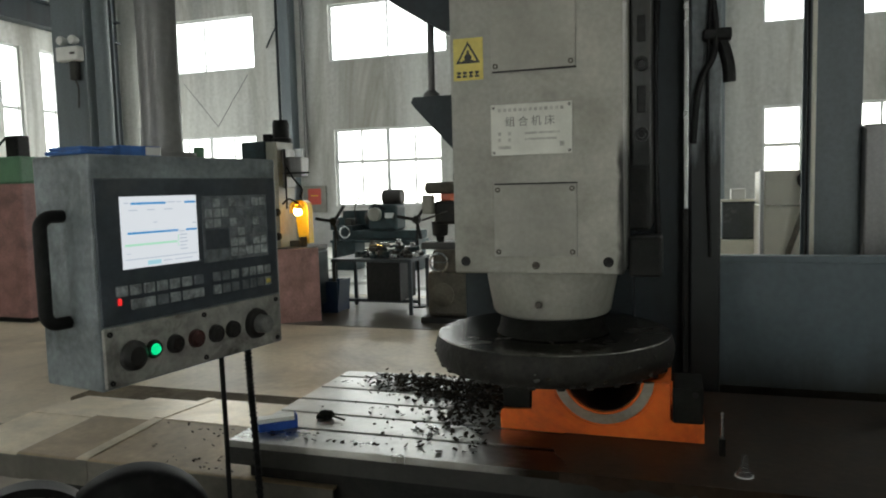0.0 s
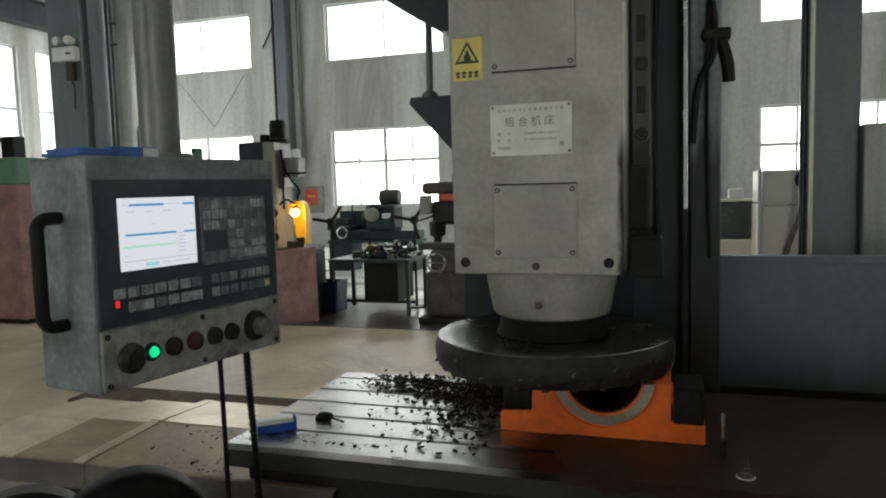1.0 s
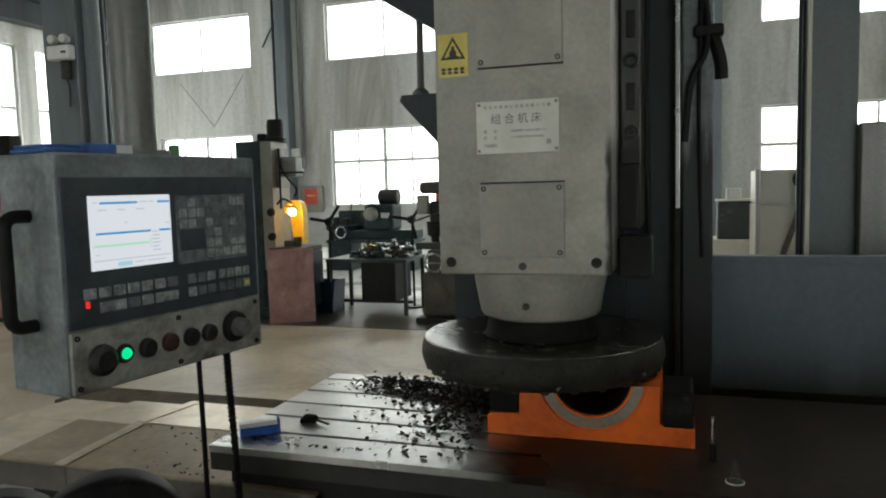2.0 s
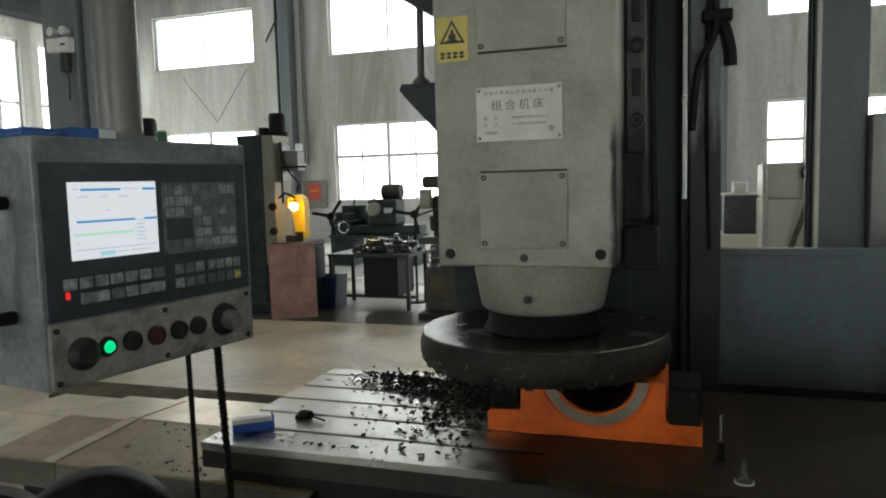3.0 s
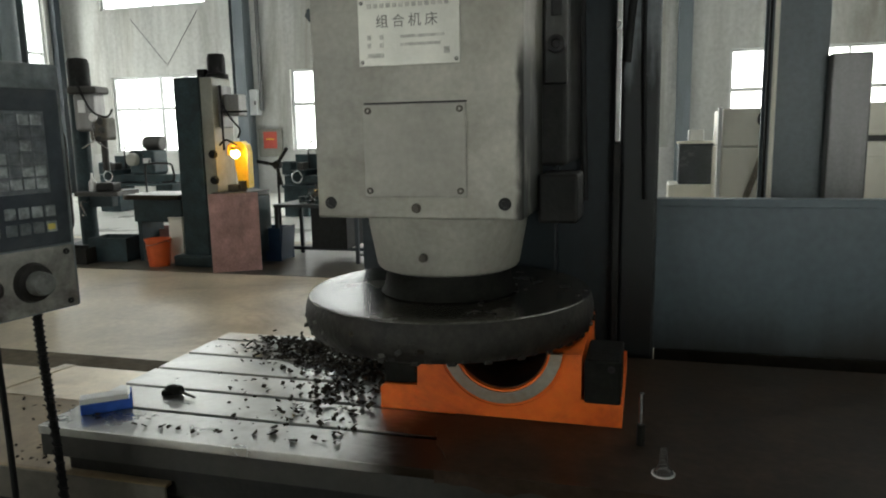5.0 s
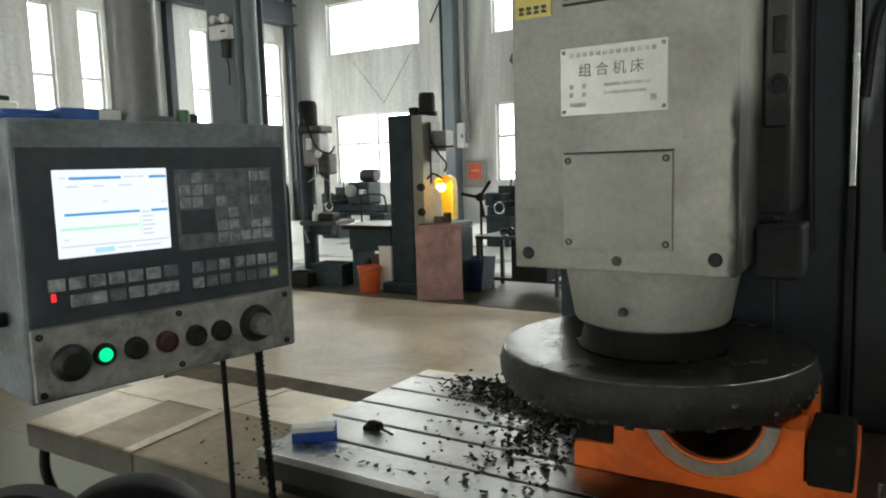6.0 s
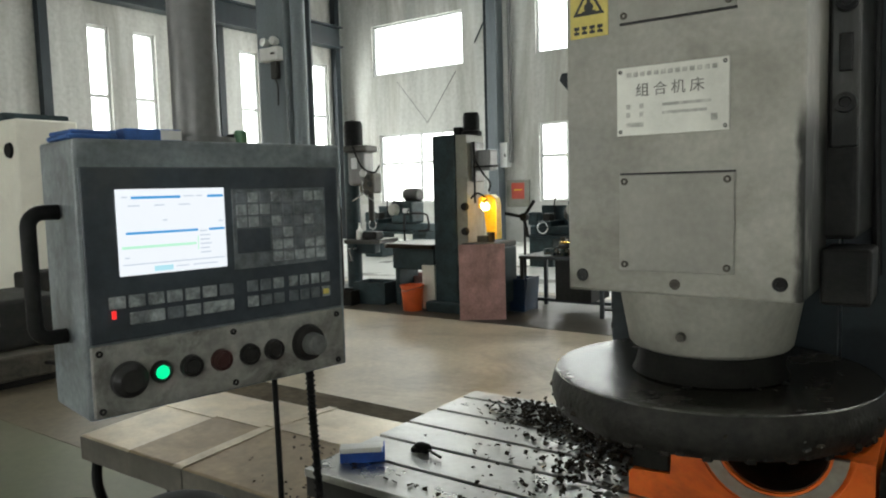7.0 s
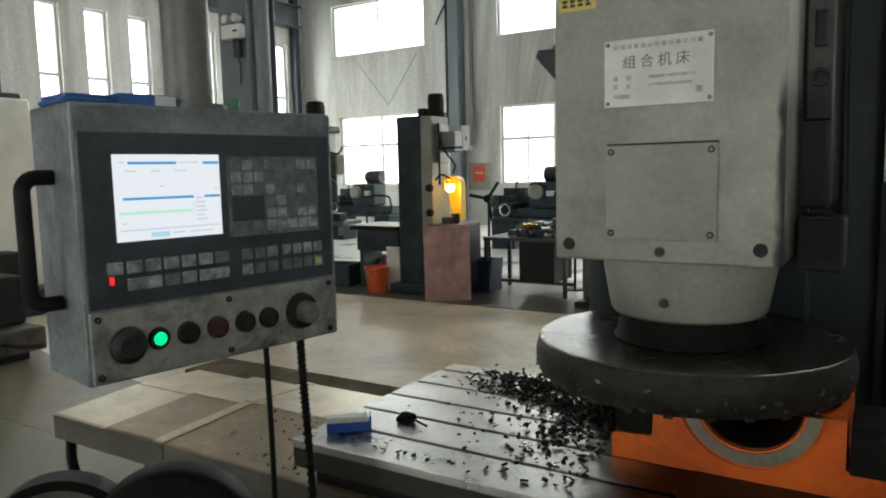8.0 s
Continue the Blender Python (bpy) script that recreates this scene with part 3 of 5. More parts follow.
            hex_bolt(bm, x, hy - 0.004, z, 0.004, 0.002)
            part("rivet", bm, "bolt", npl)
    yy = hy - 0.0045

    def bar(bm, x0, x1, z0, z1):
        box(bm, x0, x1, yy - 0.0008, yy + 0.001, z0, z1)

    bm = bmesh.new()
    for i in range(13):
        bar(bm, -0.436 + i * 0.0147, -0.427 + i * 0.0147, 1.778, 1.787)
    for i, x in enumerate((-0.437, -0.408)):
        bar(bm, x, x + 0.008, 1.711, 1.721), bar(bm, x, x + 0.008, 1.694, 1.704)
    bar(bm, -0.36, -0.262, 1.713, 1.719), bar(bm, -0.36, -0.27, 1.696, 1.702), bar(bm, -0.437, -0.4, 1.673, 1.682), bar(bm, -0.262, -0.25, 1.676, 1.69)
    tagged(part("small_print", bm, "inkgrey", npl), kind="stuff")
    # four engraved characters
    for k, sign in enumerate("\u7ec4\u5408\u673a\u5e8a"):
        word = bpy.data.curves.new("word", "FONT")
        word.body, word.size, word.extrude = sign, 0.03, 0.0004
        tmp = new("word", word)
        bpy.context.view_layer.update()
        me = bpy.data.meshes.new_from_object(tmp.evaluated_get(bpy.context.evaluated_depsgraph_get()))
        bpy.data.objects.remove(tmp)
        me.materials.clear()
        me.transform(at(-0.417 + k * 0.0375, yy, 1.7385, FACE_Y))
        me.materials.append(M["etched"])
        new("engraved_character", me).parent = npl
    # warning sign
    sg = part("warning_sign", box(bmesh.new(), -0.566, -0.478, hy - 0.0025, hy, 1.874, 1.993, 0.0008), "yellow", mc, "yellow triangle warning sticker")
    bm = bmesh.new()
    cx, cz, w = -0.522, 1.944, 0.036

    def tri_ring(bm, s_out, s_in):
        po = [(cx - s_out, cz - s_out * 0.62), (cx + s_out, cz - s_out * 0.62), (cx, cz + s_out * 1.1)]
        pi = [(cx - s_in, cz - s_in * 0.62), (cx + s_in, cz - s_in * 0.62), (cx, cz + s_in * 1.1)]
        a = [bm.verts.new((x, hy - 0.0035, z)) for x, z in po]
        b = [bm.verts.new((x, hy - 0.0035, z)) for x, z in pi]
        c = [bm.verts.new((x, hy - 0.002, z)) for x, z in po]
        for i in range(3):
            j = (i + 1) % 3
            bm.faces.new((a[i], a[j], b[j], b[i]))
            bm.faces.new((a[i], c[i], c[j], a[j]))

    tri_ring(bm, w, w * 0.72)
    part("triangle", bm, "ink", sg)
    bm = bmesh.new()
    lathe(bm, [(0, 0), (0.009, 0), (0.011, 0.0008), (0, 0.0012)], 12, at(cx, hy - 0.0025, cz - 0.006, FACE_Y))
    box(bm, cx - 0.016, cx + 0.016, hy - 0.0036, hy - 0.002, cz - 0.018, cz - 0.013)
    box(bm, cx - 0.004, cx + 0.004, hy - 0.0036, hy - 0.002, cz + 0.003, cz + 0.014)
    part("symbol", bm, "ink", sg)
    bm = bmesh.new()
    for i in range(4):
        x = -0.556 + i * 0.018
        box(bm, x, x + 0.012, hy - 0.0036, hy - 0.002, 1.882, 1.888)
        box(bm, x, x + 0.012, hy - 0.0036, hy - 0.002, 1.892, 1.899)
        box(bm, x + 0.004, x + 0.007, hy - 0.0036, hy - 0.002, 1.888, 1.892)
    part("lettering", bm, "ink", sg)
    # spindle housing and cutter
    cx, cy = -0.336, 2.33
    bm = bmesh.new()
    lathe(bm, [(0, 1.32), (0.207, 1.32), (0.206, 1.28), (0.187, 1.175), (0.18, 1.166), (0.165, 1.16), (0, 1.16)], 64, at(cx, cy, 0))
    part("spindle_housing", bm, "head", mc, "tapered warm grey spindle housing")
    bm = bmesh.new()
    lathe(bm, [(0, 0.012), (0.009, 0.012), (0.011, 0.0), (0, 0)], 12, at(cx - 0.005, cy - 0.205, 1.215, FACE_Y))
    part("housing_bolt", bm, "brown", mc)
    bm = bmesh.new()
    lathe(bm, [(0, 1.165), (0.163, 1.165), (0.166, 1.14), (0.172, 1.112), (0.18, 1.1), (0, 1.1)], 48, at(cx, cy, 0))
    part("spindle_nose", bm, "clampiron", mc)
    cutter = part("cutter_disc", lathe(bmesh.new(), [(0, 0.094), (0.2, 0.095), (0.3, 0.098), (0.362, 0.1), (0.3655, 0.0995), (0.3655, 0.06), (0.34, 0.0), (0.3, 0.012), (0, 0.012)], 128), "disc", mc, "wide worn steel face cutter disc")
    cutter.matrix_basis = pose(cx, cy, 1.002)
    part("bevel_edge", lathe(bmesh.new(), [(0.3648, 0.1002), (0.3672, 0.0994), (0.3685, 0.0978), (0.3689, 0.0965), (0.366, 0.0965)], 128), "bevel", cutter, "bright worn bevel of the disc")
    part("rim_band", lathe(bmesh.new(), [(0.34, 0.0005), (0.36, 0.004), (0.37, 0.014), (0.3765, 0.032), (0.379, 0.052), (0.3775, 0.07), (0.373, 0.086), (0.3685, 0.0962), (0.366, 0.0962)], 128), "rim", cutter, "dark oily bulging rim")
    for k in range(28):
        a = 2 * math.pi * k / 28
        m = Matrix.Rotation(a, 4, "Z")
        bm = bmesh.new()
        box(bm, 0.34, 0.366, -0.009, 0.012, -0.001, 0.012, 0.003, 1, m)
        part("insert", bm, "rim", cutter)
    for k in range(28):
        m = Matrix.Rotation(2 * math.pi * (k + 0.4) / 28, 4, "Z")
        bm = bmesh.new()
        box(bm, 0.35, 0.3705, -0.01, 0.01, 0.006, 0.022, 0.003, 1, m)
        part("wedge", bm, "rim", cutter)
    rnd = random.Random(17)
    for k in range(46):
        a, sz = rnd.uniform(0, 2 * math.pi), rnd.uniform(0.003, 0.007)
        m = Matrix.Rotation(a, 4, "Z") @ at(rnd.uniform(0.372, 0.378), 0, rnd.uniform(0.02, 0.062)) @ Euler((rnd.random(), rnd.random(), rnd.random())).to_matrix().to_4x4()
        part("clinging_chip", box(bmesh.new(), -sz, sz, -sz * 1.4, sz * 1.4, -sz * 0.6, sz * 0.6, sz * 0.4, 1, m), ("insert", "rim", "chip")[k % 3], cutter)
    # top lamp bracket behind the head
    bm = bmesh.new()
    prism(bm, [(-1.06, 1.94), (-1.04, 1.915), (-0.86, 1.72), (-0.74, 1.72), (-0.74, 1.965), (-1.05, 1.965)], 3.02, 3.2)
    part("bracket", bm, "darkpaint", mc, "dark sheet steel bracket")
    bm = bmesh.new()
    tube(bm, [(-0.99, 3.1, 1.97), (-0.985, 3.1, 2.6)], 0.016)
    lathe(bm, [(0, 1.96), (0.04, 1.96), (0.036, 1.985), (0.02, 2.0), (0, 2.0)], 16, at(-0.99, 3.1, 0))
    part("upright_pipe", bm, "pipe", mc)
    bm = bmesh.new()
    prism(bm, [(-1.2, 2.42), (-1.06, 2.33), (-0.88, 2.22), (-0.7, 2.2), (-0.7, 2.5), (-1.2, 2.5)], 2.95, 3.25)
    part("upper_bracket", bm, "darkpaint", mc)
    bm = bmesh.new()
    lathe(bm, [(0, 0.03), (0.02, 0.03), (0.024, 0.02), (0.024, 0.0), (0, 0)], 14, at(-0.6, 2.25, 1.6, Matrix.Rotation(radians(-90), 4, "Y")))
    part("side_knob", bm, "button", mc)
    # cable clamp on the column
    bm = bmesh.new()
    tube(bm, arc([(0.1, 2.74, 2.4), (0.16, 2.735, 2.2), (0.17, 2.73, 2.02), (0.12, 2.73, 1.9), (0.1, 2.73, 1.7)]), 0.012)
    part("column_cable", bm, "rubber", mc)
    bm = bmesh.new()
    tube(bm, arc([(0.15, 2.76, 2.06), (0.19, 2.75, 2.05), (0.215, 2.75, 1.97), (0.22, 2.76, 1.91)]), 0.022)
    box(bm, 0.13, 0.225, 2.72, 2.79, 2.05, 2.09, 0.008)
    part("cable_clamp", bm, "rubber", mc)
    for x, y, r in ((0.155, 2.735, 0.006), (-0.02, 2.72, 0.011)):
        bm = bmesh.new()
        tube(bm, arc([(x, y, 3.5), (x + 0.01, y - 0.01, 2.6), (x - 0.008, y - 0.008, 1.9), (x + 0.005, y, 1.3)]), r, 8)
        part("hose", bm, "rubber", mc)
    # guard panel
    bm = bmesh.new()
    box(bm, 0.186, 3.4, 2.92, 2.96, 0.79, 1.285, 0.004)
    box(bm, 0.186, 3.4, 2.905, 2.965, 1.262, 1.288, 0.003)
    part("guard_panel", bm, "panelpaint", mc, "slate blue sheet metal guard")
    # black folds added to stand in for the darkness under the panel
    for k in range(10):
        z = 0.02 + k * 0.077
        bm = bmesh.new()
        box(bm, 0.2, 3.4, 2.915 + 0.006 * (k % 2), 2.95, z, z + 0.077, 0.004)
        part("dark_filler_fold", bm, "darkfill", mc)
    return mc


def reflection_film():
    # added dark film, stands in for what the table reflects on the right
    rnd = random.Random(12)
    pts, v = [], 0.0
    for i in range(29):
        v = min(0.05, max(-0.05, v + rnd.uniform(-0.02, 0.02)))
        pts.append((-0.24 + v - 0.06 * (i / 28), 1.8446 + 0.8354 * i / 28))
    pts = [(1.097, 2.68), (1.097, 1.8446)] + pts
    bm = bmesh.new()
    lo = [bm.verts.new((x, y, 0.8245)) for x, y in pts]
    hi = [bm.verts.new((x, y, 0.828)) for x, y in pts]
    bm.faces.new(lo), bm.faces.new(hi[::-1])
    for i in range(len(pts)):
        j = (i + 1) % len(pts)
        bm.faces.new((lo[i], lo[j], hi[j], hi[i]))
    # the dark film runs over the front edge and hangs in tongues
    low = [(-0.24 + 1.337 * i / 60, 0.804 - abs(rnd.gauss(0, 0.012))) for i in range(61)]
    prism(bm, [(1.097, 0.828), (-0.24, 0.828)] + low, 1.8405, 1.8446)
    bmesh.ops.recalc_face_normals(bm, faces=bm.faces)
    tagged(part("reflection_film", bm, "oil", smooth=False), "dark film added for the table's dark reflection round the workpiece", "oil film", kind="stuff")


def machine_bed():
    bed = thing("machine_bed", "dark cast machine bed with dusty telescopic way covers", "machine bed")
    bm = bmesh.new()
    box(bm, -2.1, 3.0, 1.98, 2.5, 0.0, 0.6, 0.015)
    box(bm, -2.3, 3.0, 2.5, 2.85, 0.0, 0.5, 0.01)
    part("bed_casting", bm, "blackoil", bed)
    bm = bmesh.new()
    box(bm, -1.15, 1.1, 1.9, 2.66, 0.6, 0.665, 0.02)
    part("cross_slide", bm, "blackoil", bed)
    swap = Matrix(((0, 1, 0, 0), (1, 0, 0, 0), (0, 0, 1, 0), (0, 0, 0, 1)))
    # the paler plates carry painted window reflections
    for x0, x1, dz, inset, mt in ((-1.8, -0.9, 0.003, 0.0, "coverdust"), (-1.845, -1.798, 0.006, -0.003, "covergleam"), (-2.12, -1.8, -0.007, 0.014, "coverdust"), (-2.45, -2.11, -0.017, 0.026, "covergleam")):
        y0, yr, y1, z = 1.852 + inset, 2.22, 2.55 - inset, 0.7 + dz
        c = bmesh.new()
        prism(c, [(y0, z), (y0 + 0.01, z + 0.003), (yr, z + 0.02), (y1, z), (y1, z - 0.006), (yr, z + 0.014), (y0, z - 0.006)], x0, x1, swap)
        cover = part("way_cover", c, mt, bed, "dusty steel telescopic way cover", smooth=False)
        # bright sheet laid over the rear slope to paint its gleam
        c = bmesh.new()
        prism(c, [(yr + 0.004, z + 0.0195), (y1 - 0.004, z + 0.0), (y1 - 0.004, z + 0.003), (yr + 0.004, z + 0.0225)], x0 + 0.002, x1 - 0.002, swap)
        part("rear_gleam_sheet", c, "covergleam", cover, "rear steel slope, window gleam put into its colour", smooth=False)
        for ya, yb in ((y0 - 0.003, y0 + 0.004), (y1 - 0.004, y1 + 0.003)):
            part("skirt", box(bmesh.new(), x0, x1, ya, yb, z - 0.085, z - 0.002, 0.001), "coverskirt", cover)
    c = bmesh.new()
    prism(c, [(1.882, 0.6), (1.882, 0.679), (2.22, 0.698), (2.52, 0.679), (2.52, 0.6)], -2.455, -2.45, swap)
    part("end_plate", c, "coverskirt", bed, smooth=False)
    part("rear_strip", box(bmesh.new(), -2.6, -0.9, 2.56, 2.8, 0.5, 0.66, 0.01), "brownsheet", bed)
    bm = bmesh.new()
    tube(bm, arc([(-2.42, 1.92, 0.6), (-2.36, 1.88, 0.52), (-2.33, 1.9, 0.4), (-2.3, 1.92, 0.3)]), 0.018)
    part("drip_bracket", bm, "rubber", bed)
    return bed


def work_table():
    tb = thing("work_table", "ground steel T-slot table, oily and strewn with chips", "machine table")
    x0, x1, y0, y1, z = -1.245, 1.1, 1.845, 2.685, 0.825
    slots = [1.995, 2.145, 2.29, 2.44, 2.6]
    edges = [y0] + [s + d for s in slots for d in (-0.008, 0.008)] + [y1]
    for a, b in zip(edges[::2], edges[1::2]):
        part("table_strip", box(bmesh.new(), x0, x1, a, b, z - 0.022, z, 0.002), "table", tb)
    bm = bmesh.new()
    box(bm, x0 + 0.003, x1, y0 + 0.003, y1 - 0.003, z - 0.075, z - 0.022)
    part("table_body", bm, "castgrey", tb)
    bm = bmesh.new()
    box(bm, x0 + 0.05, x1, y0 + 0.03, y1 - 0.03, z - 0.16, z - 0.075, 0.01)
    part("table_underside", bm, "blackoil", tb)
    return tb


def workpiece():
    wp = thing("bearing_housing", "bright orange primed cast bearing housing clamped for milling", "workpiece")
    xc, zc, r = -0.158, 1.014, 0.1125
    low = math.asin((0.996 - zc) / r)
    pts = [(-0.467, 0.826), (0.123, 0.826), (0.123, 0.885), (0.03, 0.89), (0.03, 0.996), (xc + r * math.cos(low), 0.996)]
    n = 28
    span = math.pi + 2 * low
    turns = [low - span * i / n for i in range(n + 1)]
    pts += [(xc + r * math.cos(v), zc + r * math.sin(v)) for v in turns[1:-1]]
    pts += [(xc - r * math.cos(low), 0.996), (-0.366, 0.996), (-0.37, 0.893), (-0.46, 0.888), (-0.467, 0.88)]
    part("casting", prism(bmesh.new(), pts, 2.14, 2.56), "orange", wp)
    def half_ring(ro, ri, y0, y1):
        lo, li = math.asin((0.996 - zc) / ro), math.asin((0.996 - zc) / ri)
        return prism(bmesh.new(), [(xc + ro * math.cos(lo - (math.pi + 2 * lo) * i / n), zc + ro * math.sin(lo - (math.pi + 2 * lo) * i / n)) for i in range(n + 1)]
                     + [(xc + ri * math.cos(li - (math.pi + 2 * li) * i / n), zc + ri * math.sin(li - (math.pi + 2 * li) * i / n)) for i in range(n, -1, -1)], y0, y1)

    part("machined_ring", half_ring(0.146, r + 0.006, 2.128, 2.15), "machined", wp, "dull grey machined bore ring")
    part("bore_lip", half_ring(r + 0.0058, r + 0.0005, 2.131, 2.15), "orange", wp)
    # lining painted dark for the shade in the bore
    part("bore_lining", half_ring(r, r - 0.003, 2.142, 2.558), "bore", wp, "oily bore, painted dark for the shade inside")
    part("cast_bead", half_ring(0.162, 0.156, 2.136, 2.15), "orange", wp)
    return wp


def clamps():
    c = thing("clamp_block", "dark oily iron clamping block beside the workpiece", "clamp", group="clamp blocks")
    bm = bmesh.new()
    box(bm, 0.037, 0.12, 2.125, 2.3, 0.886, 0.99, 0.006)
    part("block", bm, "clampiron", c)
    bm = bmesh.new()
    lathe(bm, [(0, 0), (0.007, 0), (0.009, 0.004), (0, 0.006)], 10, at(0.098, 2.125, 0.972, FACE_Y))
    part("stud", bm, "bolt", c)
    # added block, closes the bore's far end against light from behind
    c3 = thing("bore_light_stop", "added dark block that keeps light out of the bore", "clamp")
    part("block", box(bmesh.new(), -0.36, 0.03, 2.565, 2.64, 0.826, 0.985, 0.006), "clampiron", c3)
    c2 = thing("clamp_block", "dark oily iron clamping block beside the workpiece", "clamp", group="clamp blocks")
    bm = bmesh.new()
    box(bm, -0.462, -0.374, 2.15, 2.3, 0.889, 0.99, 0.006)
    part("block", bm, "clampiron", c2)
    lathe_bm = bmesh.new()
    lathe(lathe_bm, [(0, 0), (0.01, 0), (0.01, 0.02), (0, 0.02)], 10, at(-0.42, 2.2, 0.988))
    part("stud", lathe_bm, "bolt", c2)


def bellows():
    # added black pleats, filling a corner where only darkness shows
    w = thing("dark_filler_cover", "black pleats added to fill the darkness beside the table", "bellows")
    for k in range(17):
        x = 1.11 + k * 0.15
        bm = bmesh.new()
        prism(bm, [(x, 0.62), (x + 0.15, 0.62), (x + 0.15, 0.786), (x + 0.14, 0.792), (x + 0.01, 0.792), (x, 0.786)], 1.9, 2.9)
        part("pleat", bm, "darkfill", w, smooth=False)


def chips():
    rnd = random.Random(5)
    bm = bmesh.new()

    def chip(x, y, z, s):
        m = Matrix.Translation((x, y, z)) @ Euler((rnd.uniform(-0.7, 0.7), rnd.uniform(-0.7, 0.7), rnd.uniform(0, 6.3))).to_matrix().to_4x4()
        n = 5
        w = s * rnd.uniform(0.6, 1.2)
        ring = []
        for i in range(n):
            a = i / (n - 1) * rnd.uniform(2.0, 4.5)
            rr = s * 0.45 * (1 - 0.1 * i)
            ring.append((bm.verts.new(m @ Vector((rr * math.cos(a), -w / 2, 0.6 * rr * math.sin(a)))), bm.verts.new(m @ Vector((rr * math.cos(a), w / 2, 0.6 * rr * math.sin(a))))))
        for p, q in zip(ring, ring[1:]):
            bm.faces.new((p[0], q[0], q[1], p[1]))

    top = 0.826
    for i in range(1150):                       # pile at the back of the table
        u = rnd.betavariate(2.0, 1.6)
        x = -1.13 + 0.6 * u
        y = rnd.gauss(2.585 - 0.12 * u, 0.055 + 0.03 * u)
        h = max(0.0, 0.034 * math.exp(-((y - 2.585 + 0.12 * u) / 0.05) ** 2)) * (0.5 + 0.6 * u)
        chip(x, y, top + 0.004 + rnd.random() * h, rnd.uniform(0.007, 0.019))
    for i in range(420):                        # under the cutter's edge, packed denser to stand in for the disc's shadow
        x, y = rnd.gauss(-0.59, 0.08), rnd.gauss(2.33, 0.12)
        if x < -0.48:
            chip(x, y, top + 0.004 + rnd.random() * 0.006, rnd.uniform(0.009, 0.02))
    for i in range(260):                        # strewn over the table
        x = -0.47 - abs(rnd.gauss(0, 0.28))
        y = rnd.uniform(1.87, 2.66)
        if x > -1.22:
            chip(x, y, top + 0.003, rnd.choice((0.006, 0.008, 0.01, 0.013, 0.017)))
    for i in range(70):                       # on the way cover
        x = -1.26 - abs(rnd.gauss(0, 0.22))
        yy = rnd.uniform(1.88, 2.2)
        if x < -1.79:
            continue
        chip(x, yy, 0.708 + 0.018 * (yy - 1.86) / 0.36, rnd.uniform(0.005, 0.013))
    ob = part("metal_chips", bm, "chip", smooth=False)
    tagged(ob, "dark curled cast iron chips piled and strewn over the table", "metal chips", kind="stuff")


def table_clutter():
    b = thing("insert_box", "small blue and white plastic insert box on the table", "plastic box", (-1.145, 1.965, 0.826), 39)
    part("tray", box(bmesh.new(), -0.06, 0.06, -0.02, 0.02, 0, 0.028, 0.003), "blue", b)
    bm = box(bmesh.new(), -0.06, 0.05, -0.02, 0.02, 0.0285, 0.042, 0.001)
    part("lid", bm, "white", b, "white lid")
    part("end_flap", box(bmesh.new(), 0.056, 0.06, -0.022, 0.022, 0.0, 0.045, 0.001), "blue", b)
    t = thing("hand_tool", "dark greasy clamp tool lying on the table", "hand tool", (-1.035, 2.1, 0.826), -8)
    t.scale = (0.8, 0.8, 0.7)
    bm = bmesh.new()
    lathe(bm, [(0, -0.03), (0.014, -0.03), (0.02, -0.015), (0.02, 0.02), (0.012, 0.03), (0, 0.03)], 12, at(-0.01, 0, 0.018, FACE_X))
    box(bm, -0.05, 0.0, -0.012, 0.02, 0.0, 0.02, 0.004, 2, Matrix.Rotation(0.5, 4, "Z"))
    part("tool_head", bm, "clampiron", t)
    bm = bmesh.new()
    tube(bm, [(0.02, -0.004, 0.016), (0.085, -0.012, 0.008)], 0.005)
    part("tool_shaft", bm, "castgrey", t)
    n = thing("coolant_nozzle", "clear plastic coolant nozzle, rim highlight painted white", "nozzle", (0.21, 1.93, 0.826))
    bm = bmesh.new()
    lathe(bm, [(0.02, 0.0), (0.022, 0.004), (0.012, 0.016), (0.008, 0.035), (0.007, 0.055), (0.005, 0.055), (0.006, 0.035), (0.009, 0.016), (0.018, 0.004)], 18)
    part("cup", bm, "clear", n)
    # white rim paints the highlight that the clear rim catches
    bm = bmesh.new()
    lathe(bm, [(0.018, -0.001), (0.023, 0.002), (0.023, 0.005), (0.018, 0.004)], 18)
    part("rim", bm, "white", n)
    p = thing("steel_pin", "bright steel locating pin beside the fixture", "pin", (0.165, 2.06, 0.826))
    bm = bmesh.new()
    cyl(bm, 0.009, 0.0, 0.05, chamfer=0.002)
    part("socket", bm, "clampiron", p)
    part("pin", cyl(bmesh.new(), 0.005, 0.05, 0.12, chamfer=0.001), "rail", p)


